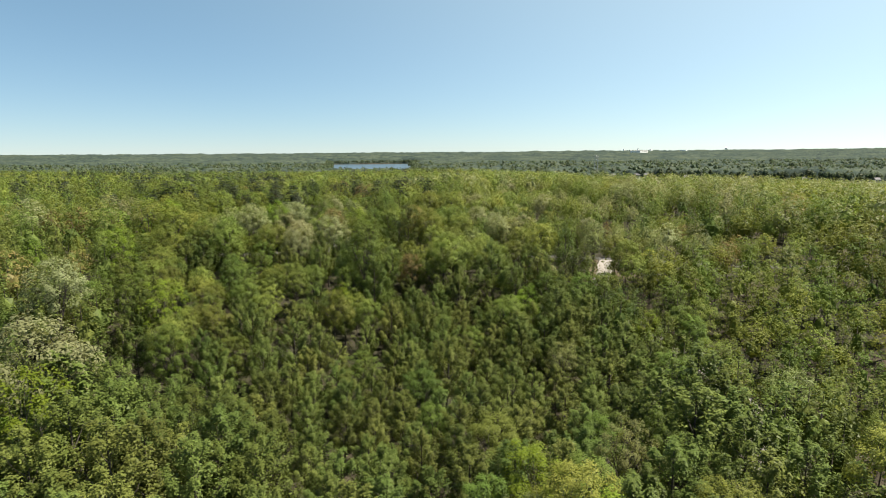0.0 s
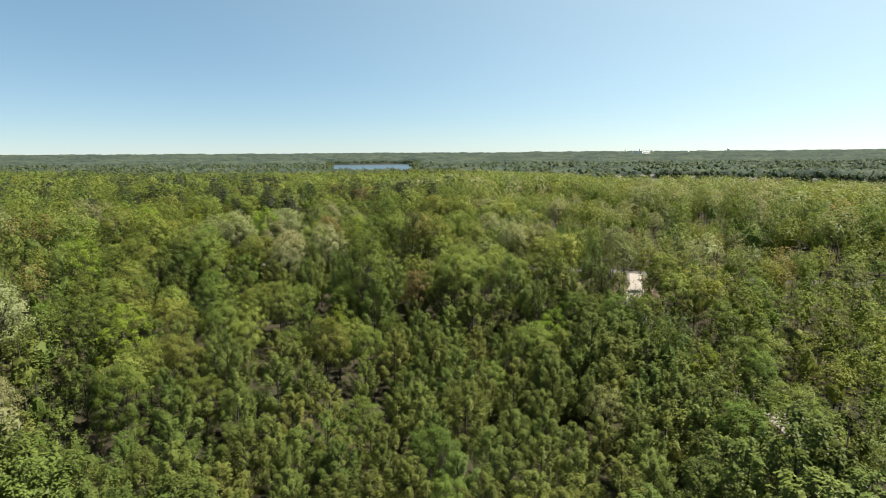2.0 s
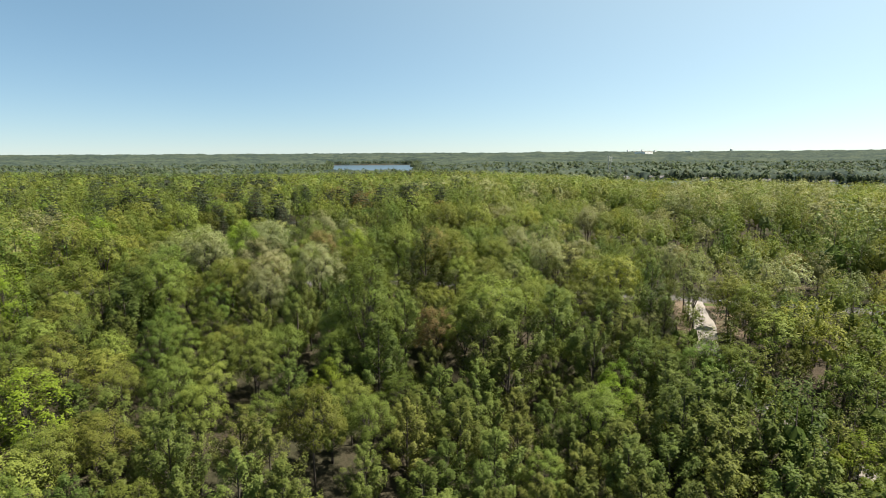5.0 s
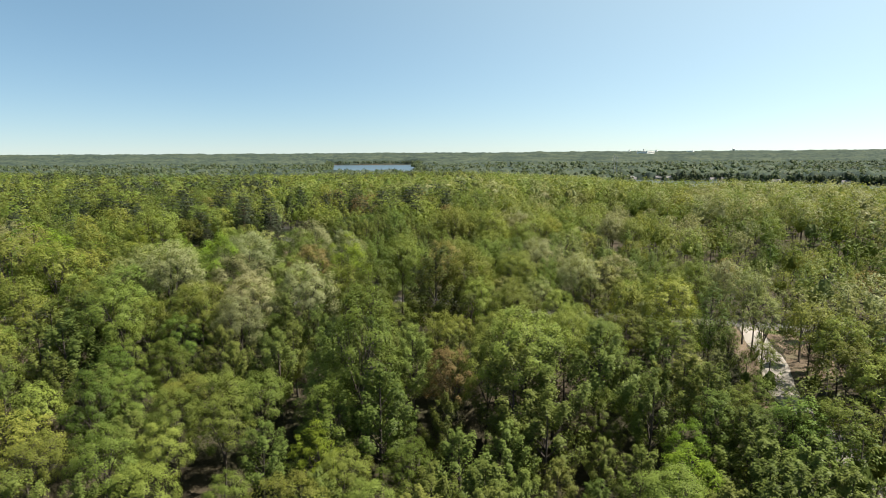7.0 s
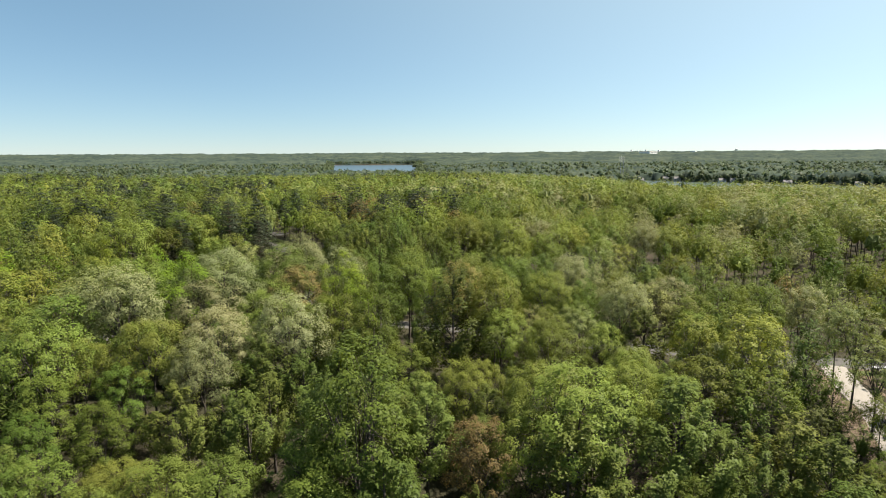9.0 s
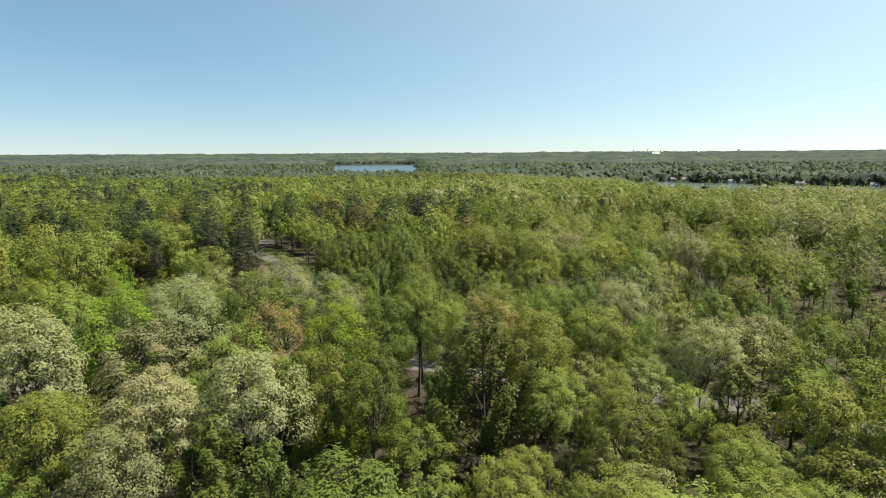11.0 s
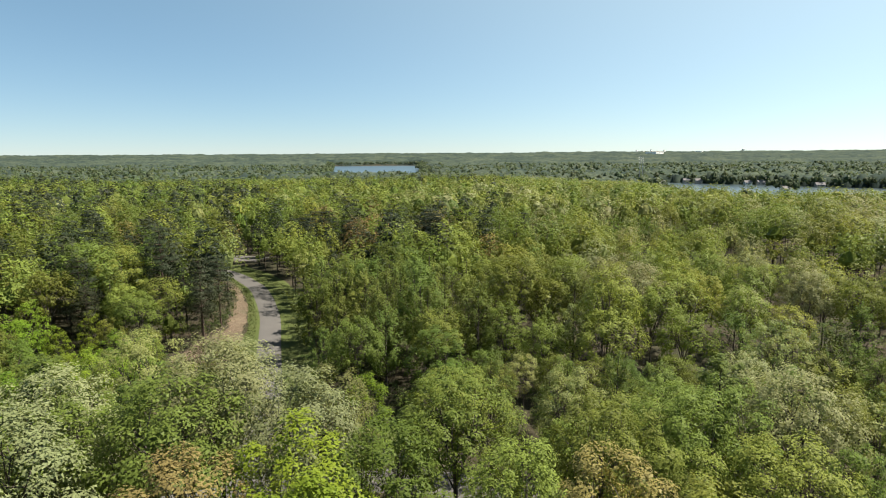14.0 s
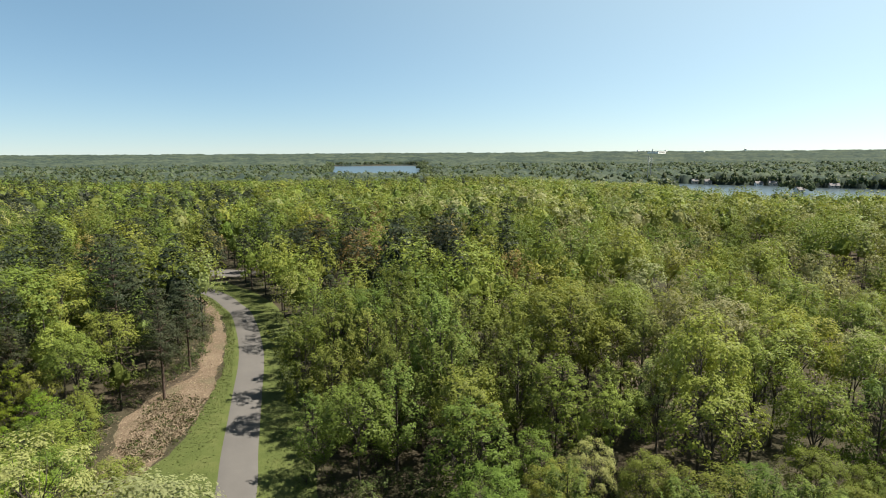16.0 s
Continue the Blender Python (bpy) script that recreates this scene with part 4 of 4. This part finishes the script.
# the closed canopy of the plain, lumpy with crowns
rows_y = 690 * 1.0078 ** np.arange(258)
cols = np.linspace(-0.86, 0.86, 390)
cx, cy = rows_y[:, None] * cols[None, :], np.repeat(rows_y[:, None], len(cols), 1)
cx, cy = cx + rng_far.uniform(-0.3, 0.3, cx.shape) * 0.0044 * cy, cy + rng_far.uniform(-0.3, 0.3, cx.shape) * 0.0078 * cy
lump = 9.0 * smooth((cy - 1300) / 1500) * (value_noise(cx, cy, 420, 4) + 0.5 * value_noise(cx, cy, 160, 5) - 0.75) + rng_far.normal(size=cx.shape) * 1.6 + 5.0 * value_noise(cx, cy, 9, 1) + 4.5 * value_noise(cx, cy, 22, 2) + 5.0 * value_noise(cx, cy, 70, 3)
town = 1 - np.hypot((cx - 730) / 95, (cy - 1210) / 110)
wet = np.maximum(np.maximum(lake_near(cx, cy) + 22, lake_far(cx, cy) + 26), town * 40)
cz = land(cx, cy) + np.where(wet > 0, -3.0, 4.0 + lump)
ci = np.arange(cx.size).reshape(cx.shape)
cf = np.stack([ci[:-1, :-1], ci[:-1, 1:], ci[1:, 1:], ci[1:, :-1]], -1).reshape(-1, 4)
dry = (wet.ravel()[cf] <= 0).any(1)
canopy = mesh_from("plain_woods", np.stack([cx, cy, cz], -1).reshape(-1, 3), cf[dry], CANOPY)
tagged(new("plain_woods", canopy), "green woods covering the distant plain, haze tinted into their colour", "woods", kind="stuff")

# trees along the lake shores, with gaps for the houses
HOUSES_X = (302, 339, 353, 407, 421, 470, 540, 610)
p = np.stack([rng_far.uniform(230, 1000, 15000), rng_far.uniform(520, 1040, 15000)], 1)
p = np.concatenate([p, np.stack([rng_far.uniform(-480, -30, 12000), rng_far.uniform(1150, 2400, 12000)], 1)])
d = np.maximum(lake_near(p[:, 0], p[:, 1]), lake_far(p[:, 0], p[:, 1]))
for hx in HOUSES_X:
    d = np.where((np.abs(p[:, 0] - hx) < 3.5) & (np.abs(p[:, 1] - shore(hx)) < 12), 9, d)
d = np.where(np.hypot(p[:, 0] - 376, p[:, 1] - 846) < 8, 9, d)
p = p[(d > -30) & (d < -3)]
woods("shore_woods", "oak", np.stack([p[:, 0], p[:, 1], rng_far.uniform(8, 17, len(p)), rng_far.uniform(0.8, 1.2, len(p))], 1), 8, 1.8, 82, "trees along the lake shore, tinted grey-green for haze", LEAF["far"], False, 0.3, (3, 5, 0.85))

# ---- houses, masts and far buildings ----


def house(x, y, turn, wide, deep, high, wall_mat, storey_label):
    """A small gabled house: walls, roof, chimney, windows and a door."""
    top = tagged(new("house"), storey_label, "house", "houses beyond the lake")
    walls = bmesh.new()
    w, d = wide / 2, deep / 2
    ring = [(-w, -d), (w, -d), (w, d), (-w, d)]
    low_v = [walls.verts.new((px, py, -1.5)) for px, py in ring]
    up_v = [walls.verts.new((px, py, high)) for px, py in ring]
    ridge = [walls.verts.new((-w, 0, high + d * 0.75)), walls.verts.new((w, 0, high + d * 0.75))]
    for i in range(4):
        walls.faces.new((low_v[i], low_v[(i + 1) % 4], up_v[(i + 1) % 4], up_v[i]))
    walls.faces.new((up_v[0], ridge[0], up_v[3]))
    walls.faces.new((up_v[1], up_v[2], ridge[1]))
    part("wall", bm_mesh("wall", walls, wall_mat), top)
    roof = bmesh.new()
    over, th = 0.5, 0.25
    for side in (-1, 1):
        a = [(-w - over, side * (d + over), high - over * 0.75), (w + over, side * (d + over), high - over * 0.75), (w + over, 0, high + d * 0.75), (-w - over, 0, high + d * 0.75)]
        lower = [roof.verts.new(c) for c in a]
        upper = [roof.verts.new((c[0], c[1], c[2] + th)) for c in a]
        roof.faces.new(upper)
        roof.faces.new(lower)
        for i in range(4):
            roof.faces.new((lower[i], lower[(i + 1) % 4], upper[(i + 1) % 4], upper[i]))
    part("roof", bm_mesh("roof", roof, ROOF), top)
    part("chimney", bm_mesh("chimney", box(0.7, 0.9, 2.2, (w * 0.4, d * 0.3, high + d * 0.7)), TAN), top)
    for k in (-0.6, 0.0, 0.6):
        part("window", bm_mesh("window", box(1.3, 0.08, 1.4, (k * w, -d - 0.02, high * 0.55)), PANE), top)
    part("door", bm_mesh("door", box(1.0, 0.1, 2.1, (w * 0.3, -d - 0.03, 1.05)), BLACK), top)
    top.matrix_basis = pose(x, y, max(height(x, y), LAKE_Z + 0.8), 0, 0, turn)
    return top


rng_h = np.random.default_rng(5)
for i, x in enumerate(HOUSES_X):
    white = i % 3 == 0
    house(x, float(shore(x)) + 5 + rng_h.uniform(0, 5), rng_h.uniform(-20, 20), rng_h.uniform(8, 11), rng_h.uniform(6, 7.5), rng_h.uniform(2.8, 4.2), WHITE if white else TAN,
          ("white" if white else "tan") + " lakeside house with grey gabled roof by trees")
house(376, 848, 12, 9, 7, 3.5, WHITE, "white house on a wooded spit in the lake")
house(262, 940, -15, 15, 9, 6, WHITE, "white house above the treetops near the lake")
for i in range(16):
    x, y = 660 + 45 * (i % 4) + rng_h.uniform(-10, 10), 1130 + 42 * (i // 4) + rng_h.uniform(-10, 10)
    house(x, y, rng_h.uniform(0, 90), rng_h.uniform(11, 16), rng_h.uniform(8, 10), rng_h.uniform(3.5, 6), TAN if i % 2 else WHITE, ("tan" if i % 2 else "white") + " suburban house with grey roof in a clearing")


def mast(x, y, tall):
    """A slender steel mast with three cross-arms."""
    top = tagged(new("power_mast"), "slender grey steel power mast above the trees", "mast", "pair of masts")
    v, t = tube([(0, 0, -2), (0, 0, tall * 0.5), (0, 0, tall)], [0.6, 0.45, 0.25], 6)
    part("pole", mesh_from("pole", v, t, STEEL), top)
    for k in (0.8, 0.87, 0.94):
        v, t = tube([(-3.2, 0, tall * k), (0, 0, tall * k + 0.3), (3.2, 0, tall * k)], [0.12, 0.2, 0.12], 4)
        part("cross_arm", mesh_from("cross_arm", v, t, STEEL), top)
    top.matrix_basis = pose(x, y, height(x, y), 0, 0, 25)


mast(247, 975, 42)
mast(253, 982, 41)


def block(name, x, y, z, wide, deep, high, storeys, label, group):
    """A far flat-roofed building with bands of windows."""
    top = tagged(new(name), label, "building", group)
    part("wall", bm_mesh("wall", box(wide, deep, high, (0, 0, high / 2)), WHITE), top)
    part("roof", bm_mesh("roof", box(wide + 1, deep + 1, 0.8, (0, 0, high + 0.4)), TAN), top)
    for i in range(storeys):
        part("window", bm_mesh("window", box(wide * 0.9, 0.3, high / storeys * 0.2, (0, -deep / 2 - 0.1, (i + 0.55) * high / storeys)), PANE), top)
    top.matrix_basis = pose(x, y, z, 0, 0, 58)


for x, wide, high in ((1415, 30, 36), (1465, 46, 30), (1525, 22, 40), (1560, 40, 26), (1625, 60, 34)):
    block("office_block", x, 4700, 14, wide * 0.9, 8, high - 9, 1, "white office block on the far horizon", "distant town")
block("warehouse", 1190, 3650, 16, 190, 60, 16, 1, "long low white warehouse among far woods", "distant town")
block("warehouse", 1720, 4300, 14, 60, 40, 18, 1, "small white hall on the horizon", "distant town")
wt = tagged(new("water_tower"), "white water tower above the horizon woods", "water tower")
tank = bmesh.new()
bmesh.ops.create_uvsphere(tank, u_segments=16, v_segments=10, radius=9, matrix=Matrix.Translation((0, 0, 34)) @ Matrix.Diagonal((1, 1, 0.75, 1)))
part("tank", bm_mesh("tank", tank, WHITE), wt)
v, t = tube([(0, 0, -5), (0, 0, 15), (0, 0, 30)], [3.2, 2.0, 3.5], 10)
part("stem", mesh_from("stem", v, t, WHITE), wt)
wt.matrix_basis = pose(2070, 4400, 8)

# ---- litter bins beside the road ----


def litter_bin(x, y, turn):
    top = tagged(new("litter_bin"), "dark upright litter bin at the roadside", "bin", "pair of bins")
    part("body", bm_mesh("body", box(0.75, 0.75, 1.1, (0, 0, 0.55)), BLACK, 0.05), top)
    part("lid", bm_mesh("lid", box(0.85, 0.85, 0.14, (0, 0, 1.17)), STEEL, 0.04), top, "pale metal lid")
    top.matrix_basis = pose(x, y, height(x, y), 0, 0, turn)


litter_bin(55.7, 181.0, 5)
litter_bin(57.2, 181.0, -8)
